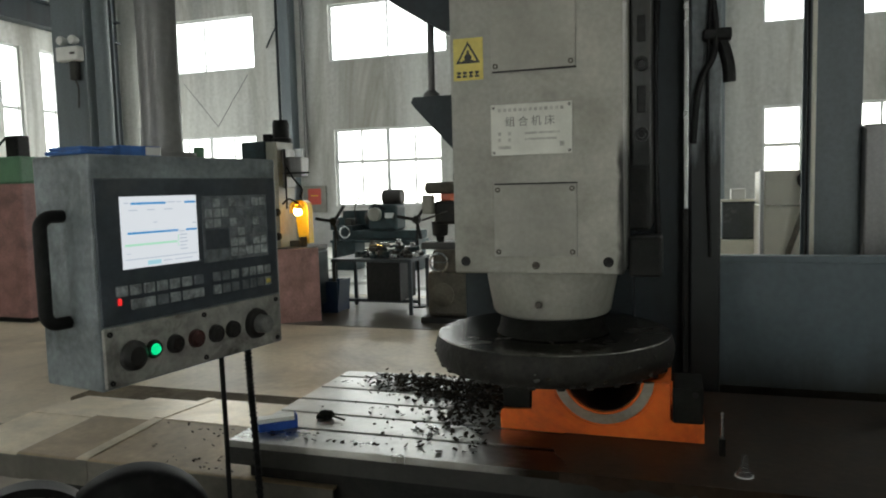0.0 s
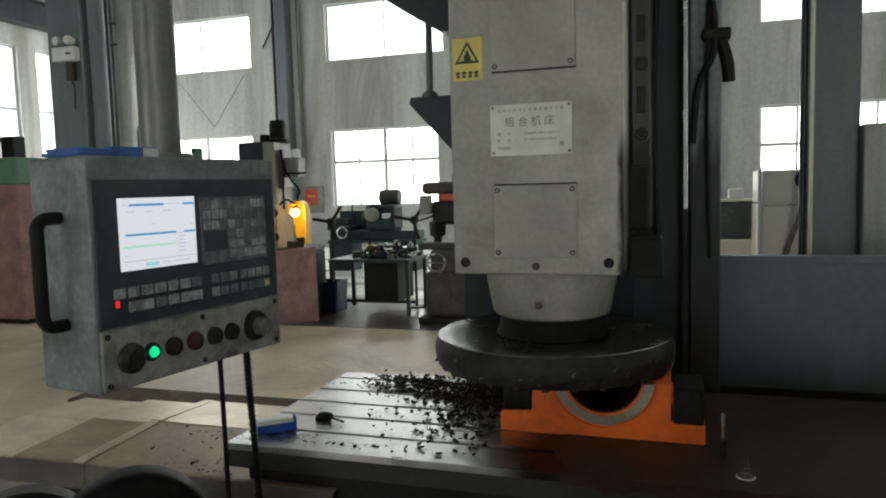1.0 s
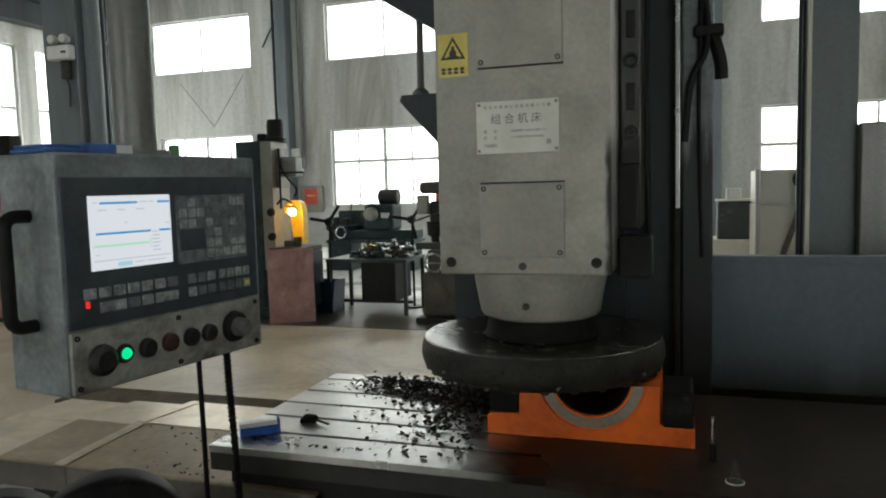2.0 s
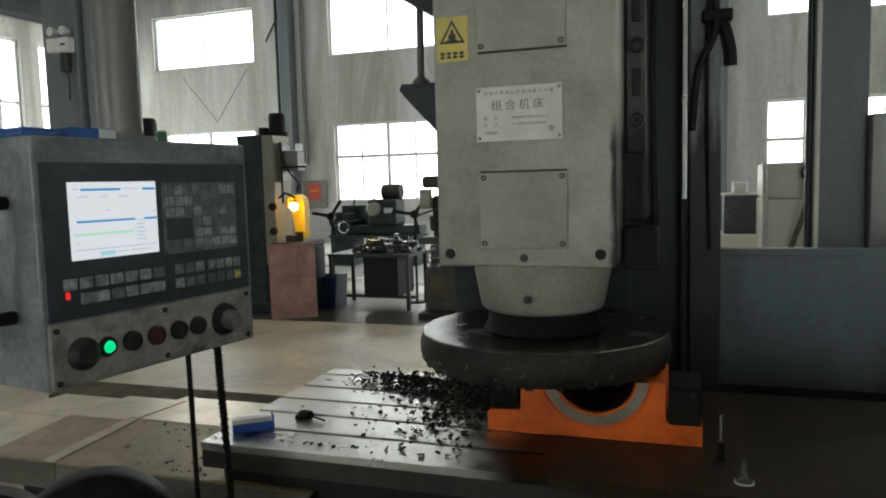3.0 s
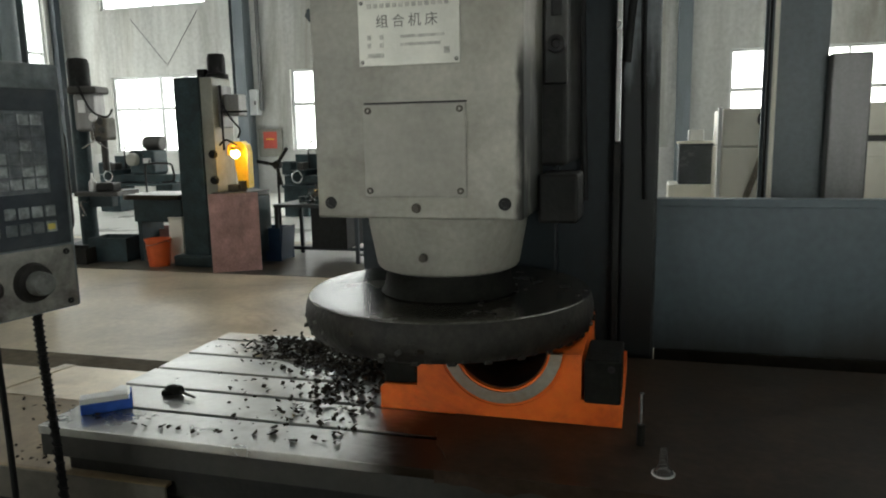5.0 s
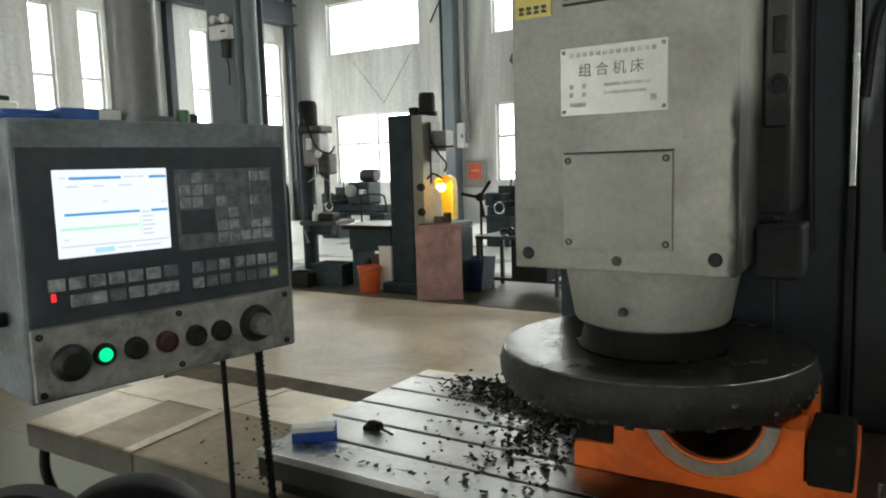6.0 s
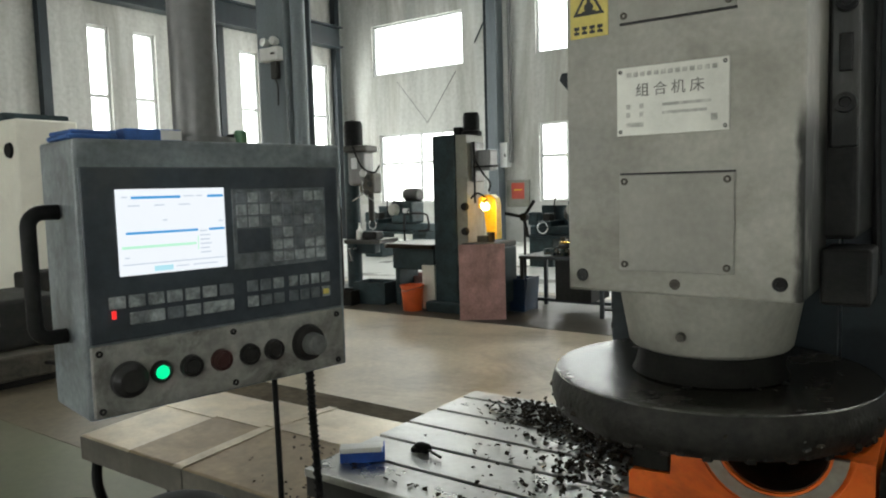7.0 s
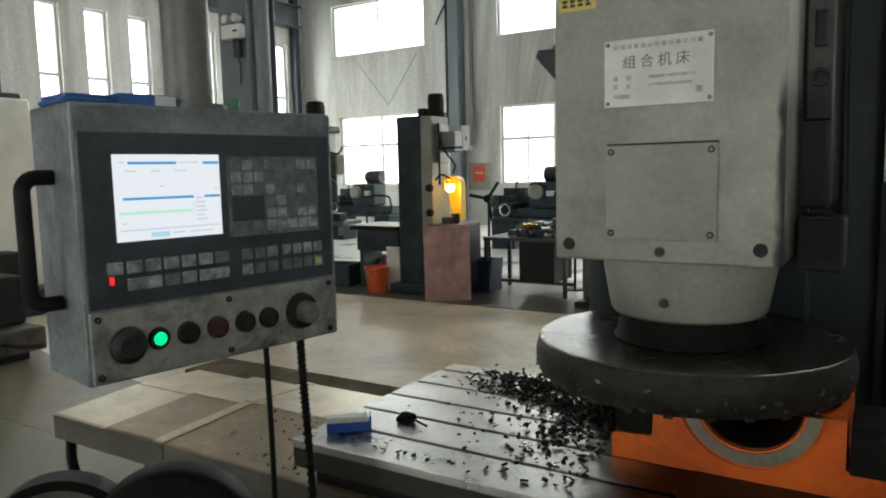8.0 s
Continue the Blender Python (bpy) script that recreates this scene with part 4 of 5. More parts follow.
# ---- the control pendant ----
def pendant():
    """Local x runs across the face to the right, y goes back into the box."""
    p = thing("control_pendant", "grimy grey machine control pendant with a lit screen", "control panel", (-1.072, 1.194, 0), 79.5)
    W, Z0, Z1, D = 0.548, 1.165, 1.655, 0.185
    bm = bmesh.new()
    box(bm, 0, W, 0.0, D, Z0, Z1, 0.006, 2)
    part("housing", bm, "pendant", p, "scuffed grey sheet steel housing")
    bz = part("bezel", box(bmesh.new(), 0.006, W - 0.012, -0.006, 0.004, 1.3, 1.606, 0.003), "bezel", p, "black control bezel")
    scr = part("screen", box(bmesh.new(), 0.062, 0.266, -0.008, -0.004, 1.414, 1.567, 0.001), "scr_white", bz, "lit white screen with blue bars")

    def band(name, material, x0, x1, z0, z1, d=0.0):
        bm = bmesh.new()
        box(bm, 0.062 + x0 * 0.204, 0.062 + x1 * 0.204, -0.0088 - d, -0.0076, 1.414 + z0 * 0.153, 1.414 + z1 * 0.153)
        part(name, bm, material, bz, smooth=False)

    for x0, x1 in ((0.13, 0.57), (0.83, 0.985)):
        band("title_bar", "scr_blue", x0, x1, 0.885, 0.915)
    for x0, x1 in ((0.07, 0.72), (0.83, 0.985)):
        band("status_bar", "scr_blue", x0, x1, 0.475, 0.503)
    band("progress_bar", "scr_green", 0.03, 0.7, 0.31, 0.34)
    band("divider", "scr_green", 0.715, 0.722, 0.25, 0.42)
    band("line", "scr_grey", 0.03, 0.97, 0.12, 0.135)
    band("soft_key", "scr_cyan", 0.3, 0.47, 0.03, 0.09)
    for i in range(6):
        band("readout", "scr_grey", 0.74, 0.74 + (0.1, 0.085, 0.11, 0.09, 0.1, 0.07)[i], 0.2 + i * 0.053, 0.217 + i * 0.053)
    for x0, x1, z in ((0.1, 0.2, 0.8), (0.33, 0.42, 0.8), (0.55, 0.66, 0.8), (0.4, 0.44, 0.62), (0.6, 0.7, 0.9), (0.72, 0.78, 0.9), (0.5, 0.62, 0.06), (0.66, 0.9, 0.06), (0.93, 0.97, 0.58), (0.05, 0.1, 0.9), (0.05, 0.09, 0.2)):
        band("text_line", "scr_grey", x0, x1, z, z + 0.015)
    kb = part("key_panel", box(bmesh.new(), 0.282, 0.5, -0.0085, -0.004, 1.405, 1.563, 0.001), "keydark", bz, "worn membrane key panel")
    rnd = random.Random(3)
    for r in range(6):
        for c in range(8):
            if c < 3 and r < 3:
                continue
            bm = bmesh.new()
            x, z = 0.289 + c * 0.026, 1.414 + r * 0.0245
            box(bm, x, x + 0.0225, -0.0115, -0.008, z, z + 0.0205, 0.0015, 1)
            worn = rnd.random() < (0.8 if c < 4 or (r < 3 and c < 5) or r == 0 else 0.3)
            part("key", bm, "key" if worn else "keydark", kb)
    part("blank_plate", box(bmesh.new(), 0.288, 0.362, -0.0105, -0.008, 1.436, 1.484, 0.001), "bezel", kb)
    for start, count, pitch in ((0.04, 7, 0.0345), (0.306, 3, 0.0298), (0.402, 4, 0.0272)):
        for r in range(2):
            for c in range(count):
                x, z = start + c * pitch, 1.327 + r * 0.031
                if r == 0 and c == 0 and count == 7:
                    continue
                long = pitch if (r == 0 and count == 7 and c in (1, 5)) else 0.0
                if r == 0 and count == 7 and c in (2, 6):
                    continue
                bm = bmesh.new()
                box(bm, x, x + pitch - 0.006 + long, -0.01, -0.005, z, z + 0.022, 0.0015, 1)
                part("key", bm, "key" if rnd.random() < 0.85 and not (count == 3 and c == 1) else "keydark", bz)
    part("yellow_key", box(bmesh.new(), 0.484, 0.5, -0.0125, -0.009, 1.332, 1.344, 0.0015, 1), "yellow", bz, "small yellow key")
    bm = box(bmesh.new(), 0.044, 0.051, -0.011, -0.005, 1.341, 1.355, 0.001)
    part("red_light", bm, "reddot", bz, "small red indicator")
    # button plate
    bp = part("button_plate", box(bmesh.new(), 0.006, W - 0.012, -0.008, 0.004, 1.17, 1.296, 0.0025), "plate2", p, "scuffed button plate")
    for x in (0.018, 0.27, W - 0.03):
        for z in (1.182, 1.284):
            bm = bmesh.new()
            hex_bolt(bm, x, -0.008, z, 0.006, 0.004)
            part("screw", bm, "bolt", bp)
    zz = 1.233
    bm = bmesh.new()
    lathe(bm, [(0, 0.03), (0.02, 0.03), (0.031, 0.022), (0.033, 0.012), (0.02, 0.008), (0.02, 0), (0, 0)], 24, at(0.062, -0.008, zz, FACE_Y))
    part("emergency_stop", bm, "button", bp)
    bm = bmesh.new()
    lathe(bm, [(0, 0.016), (0.009, 0.014), (0.0125, 0.008), (0.0125, 0), (0, 0)], 20, at(0.124, -0.008, zz, FACE_Y))
    part("green_button", bm, "greenlamp", bp, "glowing green push button")
    bm = bmesh.new()
    lathe(bm, [(0.013, 0.0), (0.013, 0.008), (0.018, 0.008), (0.021, 0.003), (0.021, 0.0), (0.013, 0.0)], 22, at(0.124, -0.008, zz, FACE_Y))
    part("button_ring", bm, "button", bp)
    for x, mt in ((0.181, "button"), (0.242, "buttonred"), (0.303, "button"), (0.358, "button")):
        bm = bmesh.new()
        lathe(bm, [(0, 0.012), (0.013, 0.012), (0.015, 0.01), (0.016, 0.012), (0.02, 0.011), (0.022, 0.0), (0, 0)], 22, at(x, -0.008, zz, FACE_Y))
        part("push_button", bm, mt, bp)
    bm = bmesh.new()
    lathe(bm, [(0, 0.014), (0.03, 0.014), (0.036, 0.012), (0.04, 0.0), (0, 0)], 28, at(0.442, -0.008, zz, FACE_Y))
    knob = part("override_dial", bm, "button", bp)
    bm = bmesh.new()
    lathe(bm, [(0, 0.042), (0.019, 0.042), (0.022, 0.039), (0.024, 0.0142), (0, 0.0142)], 28, at(0.442, -0.008, zz, FACE_Y))
    box(bm, 0.4405, 0.4435, -0.0515, -0.049, zz, zz + 0.02, 0.001)
    part("override_knob", bm, "knobgrey", knob, "worn grey rotary knob")
    # handles
    for name, x, s in (("handle", -0.002, -1), ("handle", W + 0.002, 1)):
        bm = bmesh.new()
        e = 0.05 * s
        yh = 0.09
        tube(bm, [(x, yh, 1.53), (x + e * 0.5, yh, 1.53)] + [(x + e * (0.5 + 0.5 * math.sin(a)), yh, 1.505 + 0.025 * math.cos(a)) for a in (0.3, 0.6, 0.9, 1.2, 1.5)]
             + [(x + e * (0.5 + 0.5 * math.sin(a)), yh, 1.333 + 0.025 * math.cos(a)) for a in (1.65, 1.95, 2.25, 2.55, 2.85)] + [(x + e * 0.5, yh, 1.308), (x, yh, 1.308)], 0.0135, 12)
        part(name, bm, "rubber", p, "black tubular grab handle")
    # post that carries the pendant
    bm = bmesh.new()
    lathe(bm, [(0, Z1), (0.075, Z1), (0.075, Z1 + 0.012), (0.046, Z1 + 0.014), (0.046, 3.6), (0, 3.6)], 32, at(0.268, 0.095, 0))
    part("support_post", bm, "pipe", p, "dull grey round support post")
    bm = bmesh.new()
    box(bm, -0.06, 1.75, -0.06, 0.06, 3.42, 3.54, 0.01, 2, at(0.268, 0.095, 0, Matrix.Rotation(radians(-5.8), 4, "Z")))
    part("swing_arm", bm, "pipe", p)
    # lead and conduit hanging below
    bm = bmesh.new()
    tube(bm, arc([(0.42, 0.1, Z0), (0.424, 0.1, 0.9), (0.42, 0.095, 0.6), (0.415, 0.09, 0.25)]), 0.0065, 8)
    part("lead", bm, "rubber", p)
    line = arc([(0.507, 0.09, Z0 + 0.004), (0.509, 0.088, 1.05), (0.514, 0.084, 0.9), (0.517, 0.08, 0.7), (0.515, 0.08, 0.25)])
    bm = bmesh.new()
    tube(bm, line, 0.0085, 8)
    conduit = part("conduit", bm, "rubber", p, "black spiral bound cable")
    bm = bmesh.new()
    coil, z = [], Z0
    while z > 0.72:
        k = min(range(len(line) - 1), key=lambda i: abs(line[i].z - z))
        f = 2 * math.pi * (Z0 - z) / (0.012 if z > 0.96 else 0.02)
        coil.append((line[k].x + 0.0092 * math.cos(f), line[k].y + 0.0092 * math.sin(f), z))
        z -= 0.0016
    tube(bm, coil, 0.0026, 5)
    part("spiral_wrap", bm, "rubber", conduit)
    return p


def pendant_clutter():
    m = pose(-1.072, 1.194, 1.6555, 0, 0, 79.5)
    g = thing("card_box", "blue cardboard box with a white label on the pendant", "box")
    part("carton", box(bmesh.new(), 0.1, 0.205, 0.03, 0.1, 0, 0.022, 0.002), "bluecloth", g)
    part("label", box(bmesh.new(), 0.165, 0.2045, 0.0285, 0.031, 0.002, 0.02), "white", g, "white label")
    g.matrix_basis = m
    g2 = thing("folded_cloth", "folded blue cloth on top of the pendant", "cloth")
    bm = bmesh.new()
    box(bm, 0.0, 0.085, 0.02, 0.14, 0, 0.009, 0.004)
    box(bm, 0.01, 0.09, 0.03, 0.13, 0.0095, 0.017, 0.0035, 2, Matrix.Rotation(0.06, 4, "Z"))
    part("cloth", bm, "bluecloth", g2)
    g2.matrix_basis = m
    g3 = thing("small_cap", "small dark green plastic cap on the pendant", "cap")
    part("cap", cyl(bmesh.new(), 0.013, 0, 0.028, at(0.345, 0.06, 0), 16, 0.003), "green", g3)
    g3.matrix_basis = m


def bucket(x, y, r, h, material, label, name="bucket", z=0.0, fill=""):
    b = thing(name, label, "bucket", (x, y, z))
    bm = bmesh.new()
    lathe(bm, [(0, 0), (r * 0.8, 0), (r * 0.97, h - 0.02), (r * 1.04, h - 0.018), (r * 1.05, h), (r * 0.98, h + 0.002), (r * 0.95, h - 0.015), (r * 0.78, 0.01), (0, 0.01)], 40)
    part("shell", bm, material, b)
    if fill:
        bm = bmesh.new()
        lathe(bm, [(0, h - 0.05), (r * 0.5, h - 0.055), (r * 0.91, h - 0.06), (r * 0.91, h - 0.1), (0, h - 0.1)], 32)
        part("contents", bm, fill, b)
    bm = bmesh.new()
    tube(bm, arc([(-r * 1.03, 0, h - 0.03), (-r * 0.95, -r * 0.4, h - 0.02), (0, -r * 1.12, h - 0.06), (r * 0.95, -r * 0.4, h - 0.02), (r * 1.03, 0, h - 0.03)]), 0.004, 6)
    part("bail", bm, "rail", b)
    return b


milling_machine()
machine_bed()
work_table()
bellows()
reflection_film()
workpiece()
clamps()
pendant()
pendant_clutter()
table_clutter()
chips()


def cable_reel(x, y, ztop, r, hollow, label):
    """An upright round reel on a stand; its flat side looks along local -y."""
    q = thing("cable_reel", label, "cable reel", (x, y, 0), 43, group="cable reels")
    zc = ztop - r
    if hollow:
        bm = bmesh.new()
        lathe(bm, [(r * 0.86, -0.03), (r, -0.03), (r * 1.0, 0.03), (r * 0.86, 0.03), (r * 0.86, -0.03)], 48, at(0, 0, zc, FACE_Y))
        part("flange", bm, "rubber", q)
        part("web", cyl(bmesh.new(), r * 0.87, -0.012, 0.008, at(0, 0, zc, FACE_Y), 40), "grey_mach", q, "dusty grey web")
    else:
        bm = bmesh.new()
        lathe(bm, [(0, 0.05), (r * 0.9, 0.045), (r * 0.97, 0.035), (r, 0.02), (r, -0.04), (0, -0.04)], 56, at(0, 0, zc, FACE_Y))
        part("flange", bm, "rubber", q)
    part("hub", cyl(bmesh.new(), 0.04, -0.02, 0.07, at(0, 0, zc, FACE_Y), 20, 0.004), "castgrey", q)
    for sx in (-1, 1):
        bm = bmesh.new()
        tube(bm, [(sx * 0.02, 0.06, zc), (sx * 0.16, 0.08, 0.0)], 0.016, 8)
        part("leg", bm, "rubber", q)
    bm = bmesh.new()
    tube(bm, [(0, 0.06, zc), (0, -0.02, zc)], 0.016, 8)
    part("axle", bm, "rail", q)


cable_reel(-1.29, 1.5, 0.867, 0.195, False, "solid black round cable reel on a stand")
cable_reel(-1.5, 1.36, 0.855, 0.17, True, "black rimmed cable reel with dusty web")


# ---- the hall's columns and the machines behind ----
def hall_column(x, y, w=0.42, d=0.4, label="dark grey painted steel hall column", material="steel_col"):
    c = thing("hall_column", label, "column", (x, y, 0), kind="structure", group="hall columns")
    bm = bmesh.new()
    box(bm, -w / 2, w / 2, -d / 2, -d / 2 + 0.022, 0, ROOF, 0.002)
    box(bm, -w / 2, w / 2, d / 2 - 0.022, d / 2, 0, ROOF, 0.002)
    box(bm, -0.012, 0.012, -d / 2 + 0.022, d / 2 - 0.022, 0, ROOF)
    part("shaft", bm, material, c)
    part("base_plate", box(bmesh.new(), -w * 0.7, w * 0.7, -d * 0.7, d * 0.7, 0, 0.03, 0.003), material, c)
    return c


def pilaster(x, y, w, d, material="steel_col"):
    p = part("pilaster", box(bmesh.new(), x - w / 2, x + w / 2, y - d / 2, y + d / 2, 0, ROOF, 0.004), material)
    tagged(p, "grey painted steel column against the wall", "column", kind="structure")


def hall_steel():
    for x in (-10.15, -4.6, 0.9, 6.4, 11.9):
        pilaster(x, WALL_N - 0.2, 0.3, 0.38)
    for y in (3.7, 8.5, 13.1, 17.6):
        pilaster(WALL_W + 0.12, y, 0.2, 0.2, "darkpaint")
    bm = bmesh.new()
    box(bm, WALL_W + 0.1, WALL_W + 0.5, WALL_S, WALL_N - 0.45, 6.0, 6.05)
    box(bm, WALL_W + 0.28, WALL_W + 0.32, WALL_S, WALL_N - 0.45, 6.05, 6.6)
    box(bm, WALL_W + 0.1, WALL_W + 0.5, WALL_S, WALL_N - 0.45, 6.6, 6.65)
    tagged(part("crane_rail", bm, "darkpaint"), "dark steel crane runway girder along the wall", "girder", kind="structure")
    bm = bmesh.new()
    tube(bm, [(-9.72, 17.86, 2.2), (-9.72, 17.86, ROOF)], 0.055, 10)
    tagged(part("downpipe", bm, "pipe"), "grey pipe running up the wall", "pipe", kind="structure")
    bm = bmesh.new()
    tube(bm, [(-10.5, 17.86, 2.2), (-10.5, 17.86, ROOF)], 0.04, 10)
    tagged(part("downpipe", bm, "darkpaint"), "dark pipe running up the wall", "pipe", kind="structure")
    bm = bmesh.new()
    tube(bm, [(-5.3, 5.8, 0.0), (-5.3, 5.8, ROOF)], 0.075, 14)
    tagged(part("downpipe", bm, "steel_col"), "grey pipe standing beside a hall column", "pipe", kind="structure")
    for a, b in (((-13.7, 4.8), (-12.6, 3.5)), ((-11.55, 4.9), (-12.6, 3.5))):
        bm = bmesh.new()
        tube(bm, [(a[0], 17.95, a[1]), (b[0], 17.95, b[1])], 0.009, 6)
        tagged(part("brace", bm, "pipe"), "thin diagonal steel brace on the wall", "brace", kind="structure")
    bm = bmesh.new()
    tube(bm, [(-10.9, 17.95, 5.6), (-10.35, 17.95, 6.5)], 0.022, 6)
    tagged(part("brace", bm, "darkpaint"), "thin diagonal steel brace on the wall", "brace", kind="structure")
    bm = box(bmesh.new(), WALL_W, WALL_E, WALL_N - 0.02, WALL_N - 0.004, 0.0, 1.1)
    tagged(part("dado", bm, "dado", smooth=False), "scuffed pale plaster lower wall", "wall", kind="structure")


def sensor_box():
    s = thing("emergency_light", "white twin head emergency light fixed on a hall column", "emergency light", (-5.58, 5.73, 2.95))
    part("case", box(bmesh.new(), -0.14, 0.13, -0.09, 0.0, -0.06, 0.08, 0.015), "white", s)
    for x in (-0.08, 0.06):
        bm = bmesh.new()
        lathe(bm, [(0, -0.06), (0.03, -0.05), (0.045, 0.0), (0.04, 0.03), (0, 0.035)], 16, at(x, -0.06, 0.14, FACE_Y))
        part("lamp_head", bm, "white", s)
    bm = bmesh.new()
    box(bm, -0.01, 0.075, -0.06, 0.0, -0.24, -0.06, 0.012)
    tube(bm, arc([(0.03, -0.03, -0.24), (0.06, -0.03, -0.32), (0.02, 0.0, -0.5)]), 0.008, 6)
    part("bracket", bm, "castgrey", s)
    part("slot", box(bmesh.new(), 0.04, 0.1, -0.094, -0.089, 0.0, 0.02), "ink", s)


def drill_press():
    m = thing("drill_press", "old upright drill press in dark teal and grey paint", "drill press", (-5.0, 8.05, 0))
    part("column", box(bmesh.new(), -0.14, 0.2, -0.22, 0.3, 0.0, 2.2, 0.02), "teal", m)
    part("front_slide", box(bmesh.new(), 0.2, 0.36, -0.2, 0.2, 0.6, 2.19, 0.01), "grey_mach", m, "light grey slide")
    for z in (1.32, 1.02):
        bm = bmesh.new()
        lathe(bm, [(0, 0.05), (0.04, 0.05), (0.05, 0.03), (0.05, 0), (0, 0)], 16, at(0.33, -0.2, z, FACE_Y))
        part("knob", bm, "rubber", m)
    bm = bmesh.new()
    lathe(bm, [(0, 2.19), (0.13, 2.19), (0.13, 2.24), (0.105, 2.25), (0.105, 2.42), (0.09, 2.47), (0, 2.47)], 24, at(0.28, 0.05, 0))
    part("motor", bm, "rubber", m)
    part("motor_box", box(bmesh.new(), 0.08, 0.18, -0.06, 0.06, 2.2, 2.3, 0.01), "rubber", m)
    part("base", box(bmesh.new(), -0.25, 0.7, -0.3, 0.5, 0, 0.13, 0.02), "teal", m)
    part("knee", box(bmesh.new(), 0.36, 0.75, -0.2, 0.3, 0.13, 0.82, 0.02), "teal", m)
    part("table", box(bmesh.new(), 0.3, 0.72, -0.26, 0.35, 0.82, 0.88, 0.01), "castgrey", m)
    bm = bmesh.new()
    box(bm, 0.36, 0.42, -0.1, 0.12, 1.62, 2.1, 0.01)
    box(bm, 0.42, 0.62, -0.08, 0.1, 1.75, 2.0, 0.015)
    part("spindle_head", bm, "pipe", m)
    bm = bmesh.new()
    tube(bm, arc([(0.4, -0.1, 2.1), (0.44, -0.14, 1.9), (0.55, -0.14, 1.72), (0.64, -0.12, 1.6), (0.6, -0.1, 1.5)]), 0.012, 8)
    part("hose", bm, "rubber", m)
    bm = bmesh.new()
    tube(bm, [(0.42, -0.12, 1.36), (0.42, -0.12, 2.1)], 0.012, 8)
    part("lift_screw", bm, "rubber", m)
    bm = bmesh.new()
    tube(bm, [(0.4, -0.12, 1.8), (0.74, -0.1, 1.8)], 0.012, 8)
    part("feed_rod", bm, "rubber", m)
    # work lamp
    lp = part("lamp_arm", tube(bmesh.new(), arc([(0.38, -0.15, 1.42), (0.48, -0.16, 1.48), (0.62, -0.18, 1.42)]), 0.012, 8), "rubber", m)
    bm = bmesh.new()
    lathe(bm, [(0.02, 0.09), (0.03, 0.08), (0.06, 0.0), (0.055, 0.0), (0.02, 0.075)], 18, at(0.63, -0.2, 1.34, Matrix.Rotation(radians(35), 4, "X")))
    part("lamp_shade", bm, "amber", lp)
    bm = bmesh.new()
    lathe(bm, [(0, -0.05), (0.04, -0.03), (0.055, 0.01), (0.04, 0.05), (0, 0.06)], 16, at(0.63, -0.22, 1.32, Matrix.Rotation(radians(35), 4, "X")))
    part("bulb", bm, "bulb", lp, "glowing warm bulb")
    # amber guard
    bm = bmesh.new()
    pts = [(0.42, 1.3), (0.42, 1.34), (0.43, 1.42), (0.5, 1.46), (0.6, 1.46), (0.66, 1.42), (0.68, 1.34), (0.68, 0.92)]
    inner = [(0.432, 1.3), (0.432, 1.335), (0.44, 1.408), (0.505, 1.446), (0.595, 1.446), (0.645, 1.408), (0.655, 1.335), (0.655, 0.92)]
    prism(bm, pts + inner[::-1], -0.06, 0.06)
    part("guard_frame", bm, "amber", m, "amber plastic splash guard")
    bm = bmesh.new()
    prism(bm, [(0.49, 0.96), (0.655, 0.92), (0.655, 1.335), (0.645, 1.408), (0.595, 1.446), (0.505, 1.446), (0.46, 1.42), (0.455, 1.2)], 0.03, 0.04)
    part("guard_sheet", bm, "amber", m, "amber plastic sheet")
    bm = bmesh.new()
    cyl(bm, 0.05, 0.88, 1.0, at(0.56, 0.0, 0), 16, 0.005)
    box(bm, 0.42, 0.56, -0.1, 0.05, 0.88, 0.96, 0.01)
    part("vice", bm, "castgrey", m)


def drill_table():
    d = thing("side_bench", "dark machine bench with a pale steel top", "workbench", (-5.62, 8.15, 0))
    part("top", box(bmesh.new(), -0.36, 0.42, -0.3, 0.35, 0.78, 0.84, 0.01), "table", d)
    part("carcass", box(bmesh.new(), -0.3, 0.38, -0.2, 0.3, 0.5, 0.78, 0.01), "teal", d)
    for x in (-0.26, 0.34):
        part("leg", box(bmesh.new(), x - 0.03, x + 0.03, -0.16, 0.26, 0.0, 0.5, 0.005), "teal", d)
    b = thing("tin_box", "small beige tin box on the floor", "box", (-5.3, 7.98, 0))
    part("tin", box(bmesh.new(), -0.1, 0.1, -0.08, 0.08, 0.0, 0.55, 0.01), "ivory", b)
    part("tin_lid", box(bmesh.new(), -0.105, 0.105, -0.085, 0.085, 0.55, 0.57, 0.006), "ivory", b)


